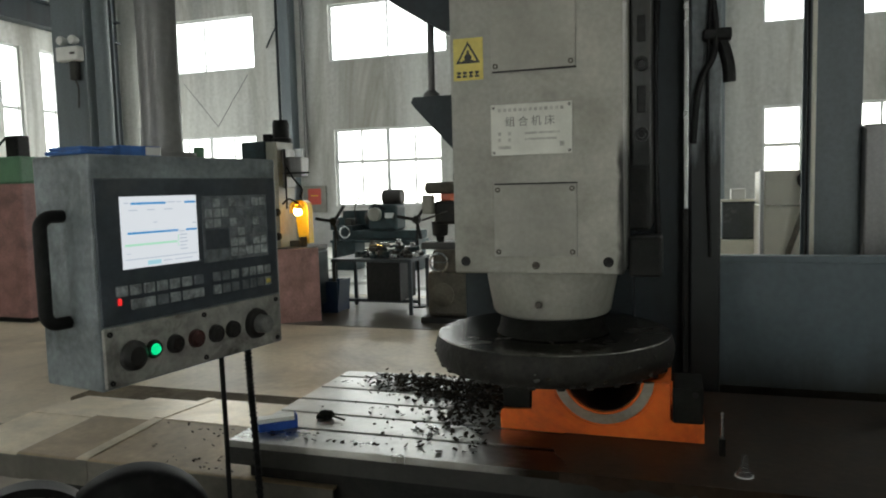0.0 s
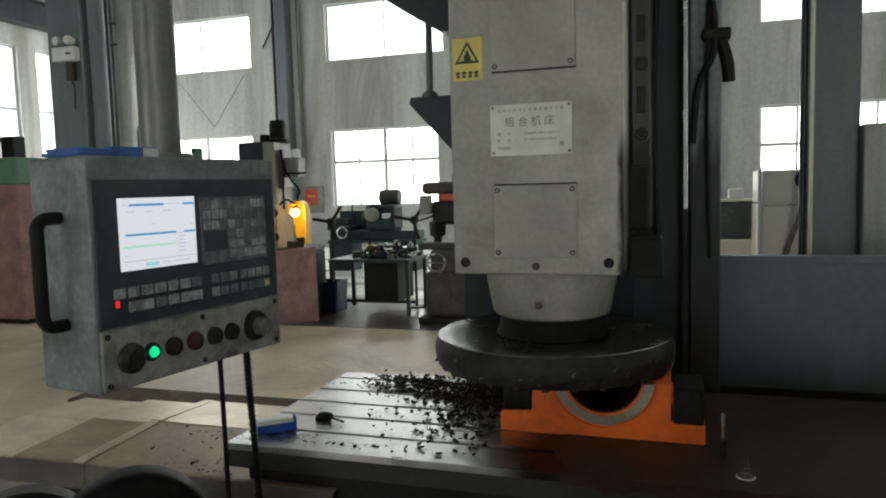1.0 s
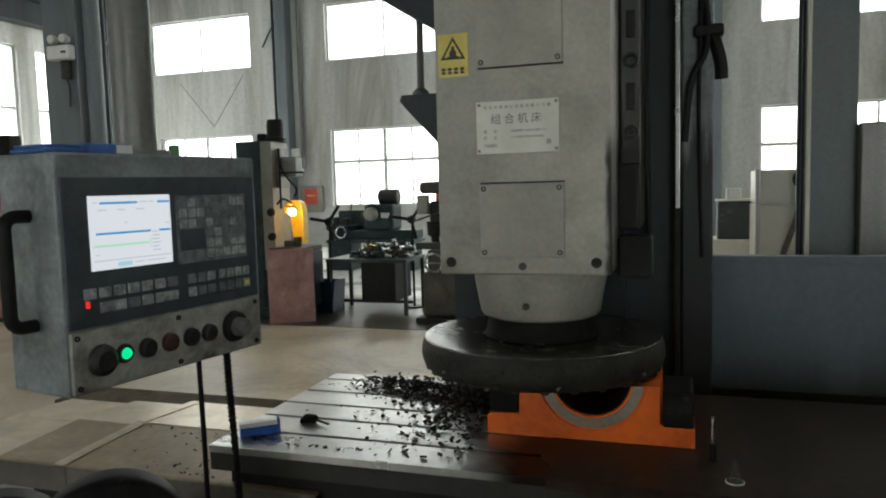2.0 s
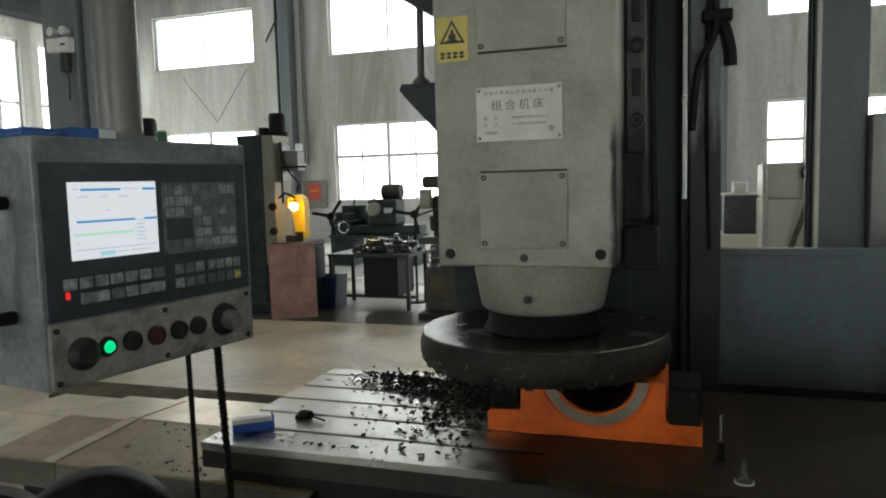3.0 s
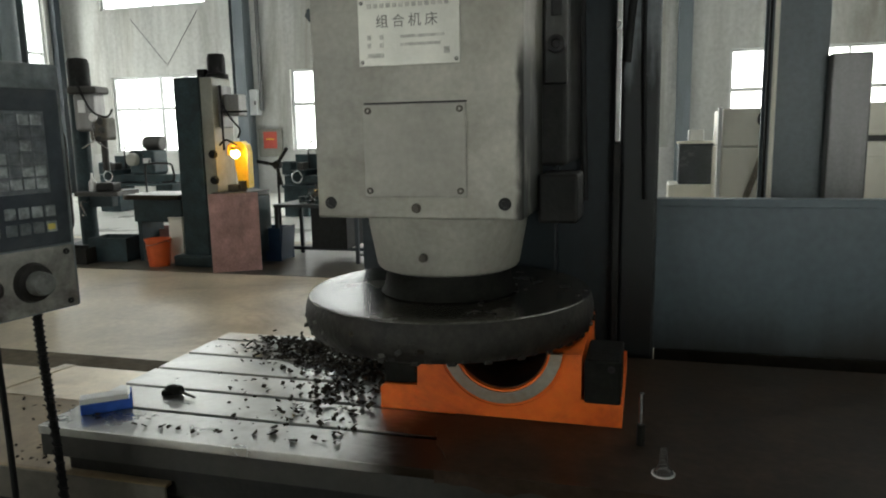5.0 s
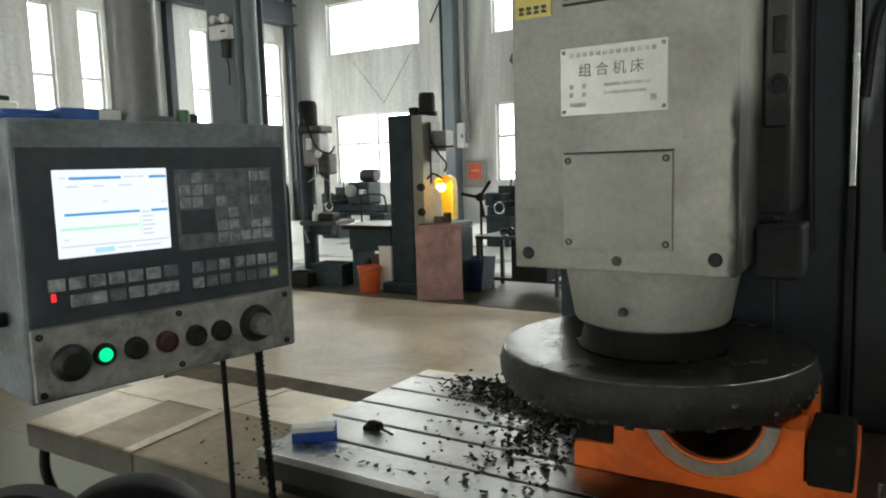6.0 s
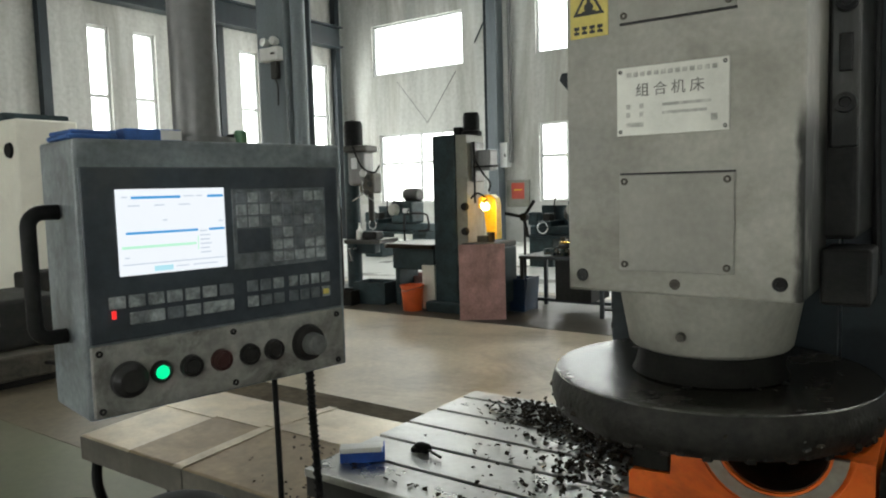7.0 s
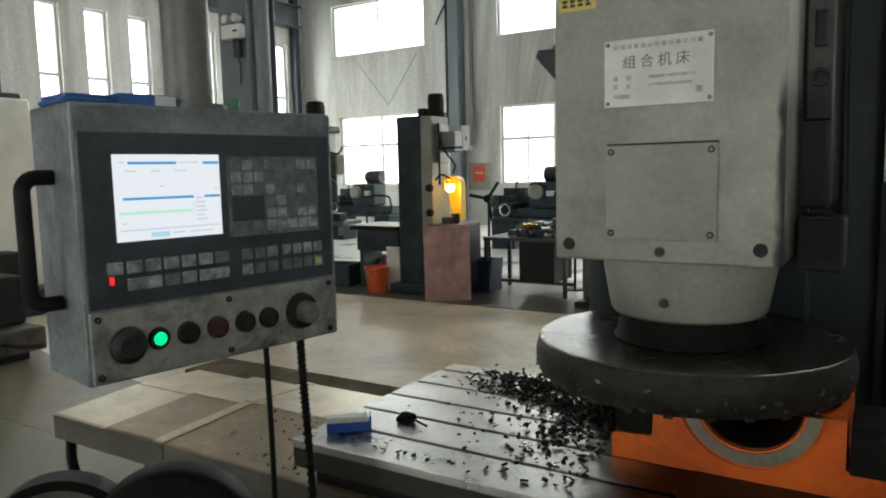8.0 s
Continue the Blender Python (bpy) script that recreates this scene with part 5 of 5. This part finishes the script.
def floor_clutter():
    for x, y, w, d, h, mt, lab in ((-6.3, 8.05, 0.5, 0.4, 0.3, "teal", "dark teal steel scrap crate on the floor"), (-5.95, 8.5, 0.4, 0.4, 0.36, "rust", "red brown steel scrap crate on the floor"),
                                   (-6.6, 7.75, 0.36, 0.3, 0.2, "blackoil", "black oily scrap crate on the floor")):
        c = thing("scrap_crate", lab, "crate", (x, y, 0), 8)
        for xa, xb, ya, yb in ((-w / 2, w / 2, -d / 2, -d / 2 + 0.015), (-w / 2, w / 2, d / 2 - 0.015, d / 2), (-w / 2, -w / 2 + 0.015, -d / 2 + 0.015, d / 2 - 0.015), (w / 2 - 0.015, w / 2, -d / 2 + 0.015, d / 2 - 0.015)):
            part("side", box(bmesh.new(), xa, xb, ya, yb, 0.0, h, 0.003), mt, c)
        part("load", box(bmesh.new(), -w / 2 + 0.016, w / 2 - 0.016, -d / 2 + 0.016, d / 2 - 0.016, 0.0, h - 0.05, 0.01), "blackoil", c)
    k = thing("tube_trolley", "bent tube trolley with a looped handle", "trolley", (-8.6, 12.0, 0))
    bm = bmesh.new()
    tube(bm, arc([(-0.3, 0, 0.5), (-0.3, 0, 0.95), (-0.22, 0, 1.05), (0.22, 0, 1.05), (0.3, 0, 0.95), (0.3, 0, 0.75), (0.05, 0, 0.7)]), 0.02, 8)
    part("handle", bm, "rubber", k)
    part("deck", box(bmesh.new(), -0.4, 0.4, -0.1, 0.6, 0.42, 0.5, 0.01), "teal", k)
    for x in (-0.34, 0.34):
        bm = bmesh.new()
        cyl(bm, 0.2, -0.03, 0.03, at(x, 0.25, 0.2, FACE_X), 20, 0.01)
        part("wheel", bm, "rubber", k)


def column_drill():
    m = thing("column_drill", "tall dark column drill with a round motor", "drill press", (-7.1, 8.5, 0), 10)
    bm = bmesh.new()
    cyl(bm, 0.11, 0.1, 2.2, None, 24, 0.01)
    part("column", bm, "teal", m)
    part("base", box(bmesh.new(), -0.3, 0.5, -0.35, 0.35, 0, 0.12, 0.02), "teal", m)
    part("table", box(bmesh.new(), 0.0, 0.6, -0.28, 0.28, 0.78, 0.84, 0.01), "castgrey", m)
    part("table_arm", box(bmesh.new(), 0.08, 0.4, -0.08, 0.08, 0.62, 0.78, 0.02), "teal", m)
    part("head", box(bmesh.new(), 0.02, 0.3, -0.15, 0.16, 1.62, 2.12, 0.05, 3), "pipe", m)
    part("gearbox", box(bmesh.new(), 0.2, 0.44, -0.13, 0.13, 1.5, 1.8, 0.04, 3), "grime", m)
    part("belt_cover", box(bmesh.new(), -0.04, 0.36, -0.17, 0.17, 2.1, 2.2, 0.03, 3), "castgrey", m)
    part("switch_plate", box(bmesh.new(), 0.1, 0.2, -0.172, -0.15, 1.86, 2.02, 0.01), "frame", m)
    part("oil_can", lathe(bmesh.new(), [(0, 0.84), (0.05, 0.84), (0.05, 0.96), (0.02, 1.0), (0.012, 1.08), (0, 1.08)], 14, at(0.2, -0.16, 0)), "white", m)
    part("vice", box(bmesh.new(), 0.26, 0.5, -0.2, 0.02, 0.84, 0.95, 0.02), "blackoil", m)
    part("crank", tube(bmesh.new(), arc([(0.1, -0.1, 0.7), (0.1, -0.3, 0.7), (0.16, -0.32, 0.56), (0.16, -0.38, 0.55)]), 0.014, 8), "rail", m)
    for dx, dz in ((0.0, 0.0), (0.02, -0.1), (-0.03, -0.22)):
        part("dial", lathe(bmesh.new(), [(0, 0.02), (0.035, 0.02), (0.045, 0.0), (0, 0)], 16, at(0.36 + dx, -0.13, 1.74 + dz, FACE_Y)), "castgrey", m)
    bm = bmesh.new()
    lathe(bm, [(0, 2.2), (0.14, 2.2), (0.14, 2.5), (0.12, 2.56), (0, 2.58)], 20, at(0.05, 0, 0))
    part("motor", bm, "rubber", m)
    bm = bmesh.new()
    cyl(bm, 0.045, 1.1, 1.55, at(0.32, 0, 0), 16, 0.005)
    part("quill", bm, "castgrey", m)
    bm = bmesh.new()
    tube(bm, arc([(0.1, -0.18, 2.3), (0.3, -0.22, 1.9), (0.5, -0.2, 1.8), (0.58, -0.18, 1.9)]), 0.014, 8)
    part("cable", bm, "rubber", m)
    for a in (0, 120, 240):
        bm = bmesh.new()
        q = Vector((0, 0, 0.2))
        q.rotate(Euler((0, radians(a), 0)))
        tube(bm, [(0.3, -0.18, 1.5), (0.3 + q.x, -0.2, 1.5 + q.z)], 0.01, 6)
        part("lever", bm, "rail", m)
    bm = bmesh.new()
    lathe(bm, [(0, 0.02), (0.05, 0.02), (0.06, 0.0), (0, 0)], 16, at(0.3, -0.17, 1.8, FACE_Y))
    part("dial", bm, "white", m)


def knee_mill():
    m = thing("knee_mill", "worn grey knee milling machine with dark head", "milling machine", (-2.5, 8.1, 0))
    bm = bmesh.new()
    box(bm, -0.3, 0.4, -0.3, 0.5, 0, 0.07, 0.01)
    part("foot", bm, "blackoil", m)
    bm = bmesh.new()
    box(bm, -0.24, 0.4, -0.22, 0.4, 0.07, 0.6, 0.05, 3)
    part("base", bm, "grime", m)
    bm = bmesh.new()
    lathe(bm, [(0, 0.01), (0.12, 0.01), (0.14, 0.0), (0.14, -0.01), (0, -0.01)], 20, at(-0.05, -0.23, 0.33, FACE_Y))
    part("access_cover", bm, "grime", m)
    part("knee", box(bmesh.new(), -0.14, 0.3, -0.3, 0.2, 0.6, 0.86, 0.03), "grime", m)
    part("table", box(bmesh.new(), -0.3, 0.6, -0.22, 0.12, 0.86, 0.94, 0.008), "castgrey", m)
    part("column", box(bmesh.new(), 0.1, 0.5, 0.0, 0.5, 0.6, 1.75, 0.04, 3), "teal", m)
    part("ram", box(bmesh.new(), -0.12, 0.5, -0.25, 0.2, 1.15, 1.42, 0.04, 3), "blackoil", m)
    bm = bmesh.new()
    lathe(bm, [(0, 0.94), (0.045, 0.94), (0.05, 1.0), (0.09, 1.02), (0.1, 1.18), (0, 1.18)], 18, at(-0.1, -0.1, 0))
    part("quill", bm, "blackoil", m)
    bm = bmesh.new()
    box(bm, -0.26, 0.1, -0.2, 0.15, 1.5, 1.64, 0.05, 3)
    part("pulley_cover", bm, "grime", m)
    part("switch_case", box(bmesh.new(), -0.25, -0.12, -0.3, -0.2, 1.27, 1.49, 0.015), "grey_mach", m, "pale grey switch case")
    part("belt_guard", box(bmesh.new(), -0.08, 0.3, -0.12, 0.1, 1.42, 1.5, 0.01), "pailorange", m, "orange belt guard")
    bm = bmesh.new()
    lathe(bm, [(0.1, -0.012), (0.12, 0), (0.1, 0.012), (0.088, 0)], 24, at(-0.05, -0.34, 0.72, FACE_Y))
    tube(bm, [(-0.14, -0.34, 0.72), (0.04, -0.34, 0.72)], 0.01, 6)
    part("handwheel", bm, "rail", m)
    bm = bmesh.new()
    tube(bm, [(0.04, -0.25, 1.3), (-0.25, -0.3, 1.2)], 0.012, 6)
    part("lever", bm, "castgrey", m)


def star_post(x, y, h):
    s = thing("star_handle_post", "dark post carrying a three armed clamp handle", "clamp handle", (x, y, 0), group="star handles")
    bm = bmesh.new()
    cyl(bm, 0.016, 0.02, h, None, 10)
    part("post", bm, "rubber", s)
    part("foot", cyl(bmesh.new(), 0.12, 0.0, 0.02, None, 20, 0.004), "rubber", s)
    bm = bmesh.new()
    lathe(bm, [(0, -0.04), (0.05, -0.04), (0.06, 0), (0.05, 0.05), (0, 0.05)], 14, at(0, 0, h, FACE_Y))
    part("hub", bm, "rubber", s)
    for a in (52, 170, 285):
        bm = bmesh.new()
        tube(bm, [(0, -0.02, h), (0.26 * math.cos(radians(a)), -0.04, h + 0.26 * math.sin(radians(a)))], 0.022, 8)
        part("arm", bm, "rubber", s)


def lathe_machine(x, y, rz, label):
    m = thing("lathe", label, "lathe", (x, y, 0), rz, group="lathes")
    for x0, x1 in ((-0.9, -0.4), (0.5, 0.9)):
        part("pedestal", box(bmesh.new(), x0, x1, -0.25, 0.25, 0, 0.62, 0.02), "teal", m)
    part("bed", box(bmesh.new(), -0.9, 0.95, -0.2, 0.2, 0.62, 0.78, 0.015), "teal", m)
    part("tray", box(bmesh.new(), -0.9, 0.95, -0.32, 0.32, 0.55, 0.6, 0.01), "teal", m)
    part("headstock", box(bmesh.new(), -0.1, 0.5, -0.25, 0.25, 0.78, 1.28, 0.06, 3), "teal", m)
    bm = bmesh.new()
    cyl(bm, 0.14, -0.12, 0.0, at(-0.1, 0, 1.02, FACE_X), 24, 0.01)
    part("chuck", bm, "castgrey", m)
    part("carriage", box(bmesh.new(), -0.7, -0.4, -0.34, 0.28, 0.78, 0.88, 0.01), "teal", m)
    part("tool_post", box(bmesh.new(), -0.62, -0.48, -0.2, 0.0, 0.88, 1.02, 0.01), "castgrey", m)
    bm = bmesh.new()
    lathe(bm, [(0.1, -0.012), (0.12, 0), (0.1, 0.012), (0.088, 0)], 20, at(-0.55, -0.36, 0.76, FACE_Y))
    part("handwheel", bm, "rail", m)
    bm = bmesh.new()
    cyl(bm, 0.13, 0, 0.14, at(0.1, -0.3, 1.1, FACE_Y), 20, 0.02)
    part("gear_cover", bm, "grey_mach", m)
    for k, (lx, lz) in enumerate(((0.02, 1.2), (0.28, 1.16), (0.42, 0.98))):
        part("lever", tube(bmesh.new(), [(lx, -0.26, lz), (lx + 0.03, -0.34, lz + 0.02), (lx + (0.1, -0.12, 0.08)[k], -0.36, lz + 0.12)], 0.014, 6), "rubber", m)
    part("speed_plate", box(bmesh.new(), 0.26, 0.44, -0.262, -0.25, 1.02, 1.12, 0.004), "frame", m)
    part("splash_guard", box(bmesh.new(), -0.9, 0.1, 0.29, 0.31, 0.6, 1.16, 0.004), "teal", m)
    part("motor", cyl(bmesh.new(), 0.15, -0.2, 0.2, at(0.3, 0.1, 1.42, FACE_X), 18, 0.02), "castgrey", m)
    part("work_lamp", tube(bmesh.new(), arc([(-0.55, 0.2, 0.88), (-0.6, 0.25, 1.2), (-0.45, 0.1, 1.42), (-0.36, 0.0, 1.32)]), 0.014, 6), "rubber", m)
    part("tailstock", box(bmesh.new(), -1.0, -0.78, -0.12, 0.12, 0.78, 1.04, 0.04, 3), "teal", m)
    return m


def bench_with_parts():
    b = thing("steel_bench", "dark steel bench heaped with metal parts", "workbench", (-3.62, 8.6, 0))
    w, d, h = 1.1, 0.7, 0.7
    part("top", box(bmesh.new(), -w / 2, w / 2, -d / 2, d / 2, h - 0.04, h, 0.004), "darkpaint", b)
    for sx in (-1, 1):
        for sy in (-1, 1):
            part("leg", box(bmesh.new(), sx * (w / 2 - 0.03) - 0.022, sx * (w / 2 - 0.03) + 0.022, sy * (d / 2 - 0.03) - 0.022, sy * (d / 2 - 0.03) + 0.022, 0, h - 0.04, 0.003), "darkpaint", b)
    part("stretcher", box(bmesh.new(), -w / 2 + 0.05, w / 2 - 0.05, -0.015, 0.015, 0.1, 0.14), "darkpaint", b)
    part("back_sheet", box(bmesh.new(), -0.1, 0.36, -0.26, 0.3, 0.16, 0.655, 0.004), "rubber", b)
    rnd = random.Random(8)
    for i in range(64):
        x, y = rnd.uniform(-3.85, -3.1), rnd.uniform(8.34, 8.85)
        k = thing("machine_part", "small greasy metal machine part on the bench", "metal part", (x, y, 0.7 + (0.045 * rnd.randrange(4) if i > 20 else 0.0)), rnd.uniform(0, 180), group="parts on the bench")
        bm = bmesh.new()
        if i % 3 == 0:
            lathe(bm, [(0.02, 0), (0.05, 0), (0.05, 0.04), (0.03, 0.05), (0.03, 0.09), (0.02, 0.09)], 12)
        elif i % 3 == 1:
            tube(bm, [(-0.1, 0, 0.02), (0.0, 0.0, 0.03), (0.1, 0.02, 0.02)], 0.018, 8)
        else:
            box(bm, -0.06, 0.06, -0.03, 0.03, 0, 0.05, 0.008)
        part("piece", bm, ("rail", "castgrey", "teal")[rnd.randrange(3)], k)
    t = thing("storage_tub", "dark navy plastic tub under a post", "tub", (-4.3, 8.42, 0))
    bm = bmesh.new()
    prism(bm, [(-0.2, 0.01), (0.2, 0.01), (0.24, 0.42), (0.22, 0.42), (0.185, 0.03), (-0.185, 0.03), (-0.22, 0.42), (-0.24, 0.42)], -0.16, 0.16)
    box(bm, -0.21, 0.21, -0.17, -0.15, 0.0, 0.41, 0.004), box(bm, -0.21, 0.21, 0.15, 0.17, 0.0, 0.41, 0.004)
    part("tub_shell", bm, "binblue", t)


def red_machine():
    m = thing("red_cabinet_machine", "tall red brown machine cabinet with a green top", "machine", (-8.2, 7.2, 0))
    part("cabinet", box(bmesh.new(), -1.0, 0.5, -0.3, 0.5, 0.06, 1.76, 0.02), "rust", m)
    part("plinth", box(bmesh.new(), -0.95, 0.45, -0.25, 0.45, 0, 0.06), "blackoil", m)
    part("top_cover", box(bmesh.new(), -1.0, 0.48, -0.28, 0.48, 1.76, 2.1, 0.03, 3), "green", m, "faded green cover")
    bm = bmesh.new()
    box(bm, 0.05, 0.25, -0.1, 0.1, 2.1, 2.38, 0.02)
    tube(bm, arc([(0.1, -0.12, 2.35), (-0.05, -0.15, 2.2), (0.05, -0.3, 2.0), (0.1, -0.32, 1.85)]), 0.015, 8)
    part("motor", bm, "rubber", m)


def ivory_machine():
    m = thing("ivory_machine", "ivory machine column with a dark round knob", "machine", (-8.75, 4.6, 0))
    part("upright", box(bmesh.new(), -0.4, 0.42, -0.2, 0.5, 0.3, 2.45, 0.03, 3), "ivory", m)
    part("plinth", box(bmesh.new(), -0.5, 0.7, -0.5, 0.6, 0, 0.3, 0.03), "teal", m)
    bm = bmesh.new()
    lathe(bm, [(0, 0.03), (0.08, 0.03), (0.09, 0.0), (0, 0)], 20, at(0.25, -0.2, 2.1, FACE_Y))
    part("knob", bm, "rubber", m)
    part("cap", box(bmesh.new(), -0.42, 0.2, -0.22, 0.52, 2.45, 2.53, 0.02), "teal", m)
    part("arm", box(bmesh.new(), 0.42, 0.75, -0.35, 0.1, 0.3, 0.75, 0.03), "blackoil", m)


def low_base():
    b = thing("fixture_base", "low dark cast iron fixture base standing on the floor", "fixture", (-6.55, 3.42, 0))
    part("foot", box(bmesh.new(), -0.6, 0.42, -0.3, 0.3, 0.0, 0.1, 0.01), "blackoil", b)
    part("body", box(bmesh.new(), -0.6, 0.6, -0.36, 0.36, 0.1, 0.3, 0.02), "grime", b, "grimy cast body")
    part("upper_block", box(bmesh.new(), -0.6, 0.35, -0.34, 0.34, 0.3, 0.72, 0.03), "blackoil", b)
    bm = bmesh.new()
    tube(bm, [(0.58, 0.0, 0.2), (0.78, 0.05, 0.2), (0.98, 0.12, 0.22)], 0.018, 8)
    part("lever", bm, "blackoil", b)


def right_side():
    c = thing("machine_cabinet", "ivory sheet metal machine cabinet with trailing cable", "cabinet", (0.8, 5.75, 0))
    part("body", box(bmesh.new(), -0.175, 0.35, -0.2, 0.5, 0, 1.38, 0.01), "ivory", c)
    part("top_box", box(bmesh.new(), -0.17, 0.35, -0.19, 0.5, 1.385, 1.63, 0.01), "ivory", c)
    part("side_post", box(bmesh.new(), -0.2, -0.176, -0.2, -0.14, 0, 1.64, 0.003), "frame", c)
    bm = bmesh.new()
    lathe(bm, [(0.03, 0), (0.065, 0), (0.07, 0.02), (0.06, 0.05), (0.02, 0.06), (0, 0.06)], 16, at(0.1, -0.2, 1.56, FACE_Y))
    part("cable_gland", bm, "rubber", c)
    bm = bmesh.new()
    tube(bm, arc([(0.1, -0.24, 1.56), (0.08, -0.26, 1.4), (0.03, -0.25, 1.22), (-0.02, -0.23, 1.05), (-0.07, -0.22, 0.8), (-0.08, -0.22, 0.3)]), 0.02, 8)
    part("cable", bm, "cablebrown", c)
    m = thing("monitor", "dark machine monitor in a pale frame", "monitor", (0.52, 6.3, 0))
    part("shell", box(bmesh.new(), -0.13, 0.13, 0.0, 0.2, 1.09, 1.395, 0.01), "bezel", m)
    part("glass", box(bmesh.new(), -0.12, 0.12, -0.008, 0.0, 1.1, 1.38, 0.003), "monitorglass", m)
    part("top_edge", box(bmesh.new(), -0.14, 0.14, -0.006, 0.2, 1.395, 1.412, 0.003), "ivory", m)
    part("stand", box(bmesh.new(), -0.2, 0.2, -0.02, 0.4, 0.0, 1.088, 0.01), "ivory", m)
    part("top_unit", box(bmesh.new(), -0.06, 0.05, 0.02, 0.15, 1.412, 1.5, 0.01), "white", m)
    b = thing("control_box", "tall grey control box on the hall column", "control box", (1.07, 4.5, 0))
    part("case", box(bmesh.new(), -0.07, 0.11, -0.08, 0.2, 1.14, 1.85, 0.01), "pipe", b)
    part("stem", box(bmesh.new(), -0.05, 0.05, 0.02, 0.1, 0.0, 1.14, 0.01), "blackoil", b)
    w = thing("enclosed_machine", "large ivory enclosed machining centre", "machining centre", (2.9, 6.3, 0))
    part("enclosure", box(bmesh.new(), -1.45, 1.6, -0.3, 1.2, 0.0, 1.4, 0.015), "ivory", w)
    part("shadow_gap", box(bmesh.new(), -1.4, -0.25, -0.28, 1.1, 1.4, 1.44), "bolt", w)
    part("hood", box(bmesh.new(), -1.45, -0.25, -0.3, 1.2, 1.44, 1.66, 0.015), "ivory", w)
    part("side_tower", box(bmesh.new(), -0.2, 1.6, -0.32, 1.25, 1.4, 1.7, 0.015), "ivory", w)
    part("door", box(bmesh.new(), -1.35, -0.9, -0.312, -0.3, 0.3, 1.3, 0.004), "ivory", w)
    for x, z in ((-0.02, 1.15), (-0.02, 1.55)):
        bm = bmesh.new()
        lathe(bm, [(0, 0.03), (0.02, 0.03), (0.025, 0), (0, 0)], 12, at(x, -0.32, z, FACE_Y))
        part("knob", bm, "rubber", w)
    bm = bmesh.new()
    tube(bm, [(0.76, 4.48, 0), (0.76, 4.48, ROOF)], 0.012, 8)
    k = part("riser_cable", bm, "ivory")
    tagged(k, "pale cable strapped up a hall column", "cable", kind="structure")
    bm = bmesh.new()
    tube(bm, [(0.735, 4.5, 0), (0.735, 4.5, ROOF)], 0.009, 8)
    tagged(part("riser_cable", bm, "rubber"), "black cable strapped up a hall column", "cable", kind="structure")


def wall_fittings():
    n = thing("notice_board", "framed red notice on the far wall", "notice", (-9.55, 17.9, 0))
    part("board", box(bmesh.new(), -0.35, 0.35, 0.0, 0.05, 0.98, 1.72, 0.01), "grey_mach", n)
    part("poster", box(bmesh.new(), -0.2, 0.2, -0.006, 0.0, 1.2, 1.64), "signred", n, "red printed notice")
    part("caption", box(bmesh.new(), -0.12, 0.12, -0.01, -0.005, 1.43, 1.46), "amber", n)
    b = thing("switch_box", "grey wall mounted electrical switch box", "switch box", (-10.0, 17.85, 0))
    part("case", box(bmesh.new(), -0.22, 0.22, -0.12, 0.14, 2.08, 2.75, 0.02), "frame", b)
    part("hasp", box(bmesh.new(), 0.14, 0.18, -0.135, -0.12, 2.35, 2.45), "rubber", b)


hall_steel()
hall_column(-5.66, 5.95, 0.4, 0.4)
hall_column(0.87, 4.62, 0.26, 0.26, "slate grey painted steel hall column with cables")
sensor_box()
drill_press()
drill_table()
column_drill()
floor_clutter()
knee_mill()
star_post(-4.28, 8.62, 1.16)
star_post(-3.22, 8.9, 1.16)
lathe_machine(-5.55, 13.0, 0, "dark green engine lathe by the far wall")
lathe_machine(-10.1, 13.4, 0, "dark green engine lathe standing before the windows")
bench_with_parts()
rp = thing("steel_plate", "red oxide steel plate leaning on a machine", "steel plate", (-4.28, 7.58, 0), 34)
part("plate", box(bmesh.new(), -0.27, 0.27, 0, 0.02, 0, 0.89, 0.002, m=Matrix.Rotation(radians(-4), 4, "X")), "plateoxide", rp)
bucket(-5.45, 7.75, 0.15, 0.33, "pailorange", "orange plastic pail on the floor")
red_machine()
ivory_machine()
low_base()
right_side()
wall_fittings()


def motions():
    for ob in list(scene.objects):
        if ob.name.startswith("cutter_disc"):
            x, y, z = ob.matrix_basis.translation
            walk(ob, [(k * 0.1, pose(x, y, z, 0, 0, -20.0 * k)) for k in range(81)])


motions()
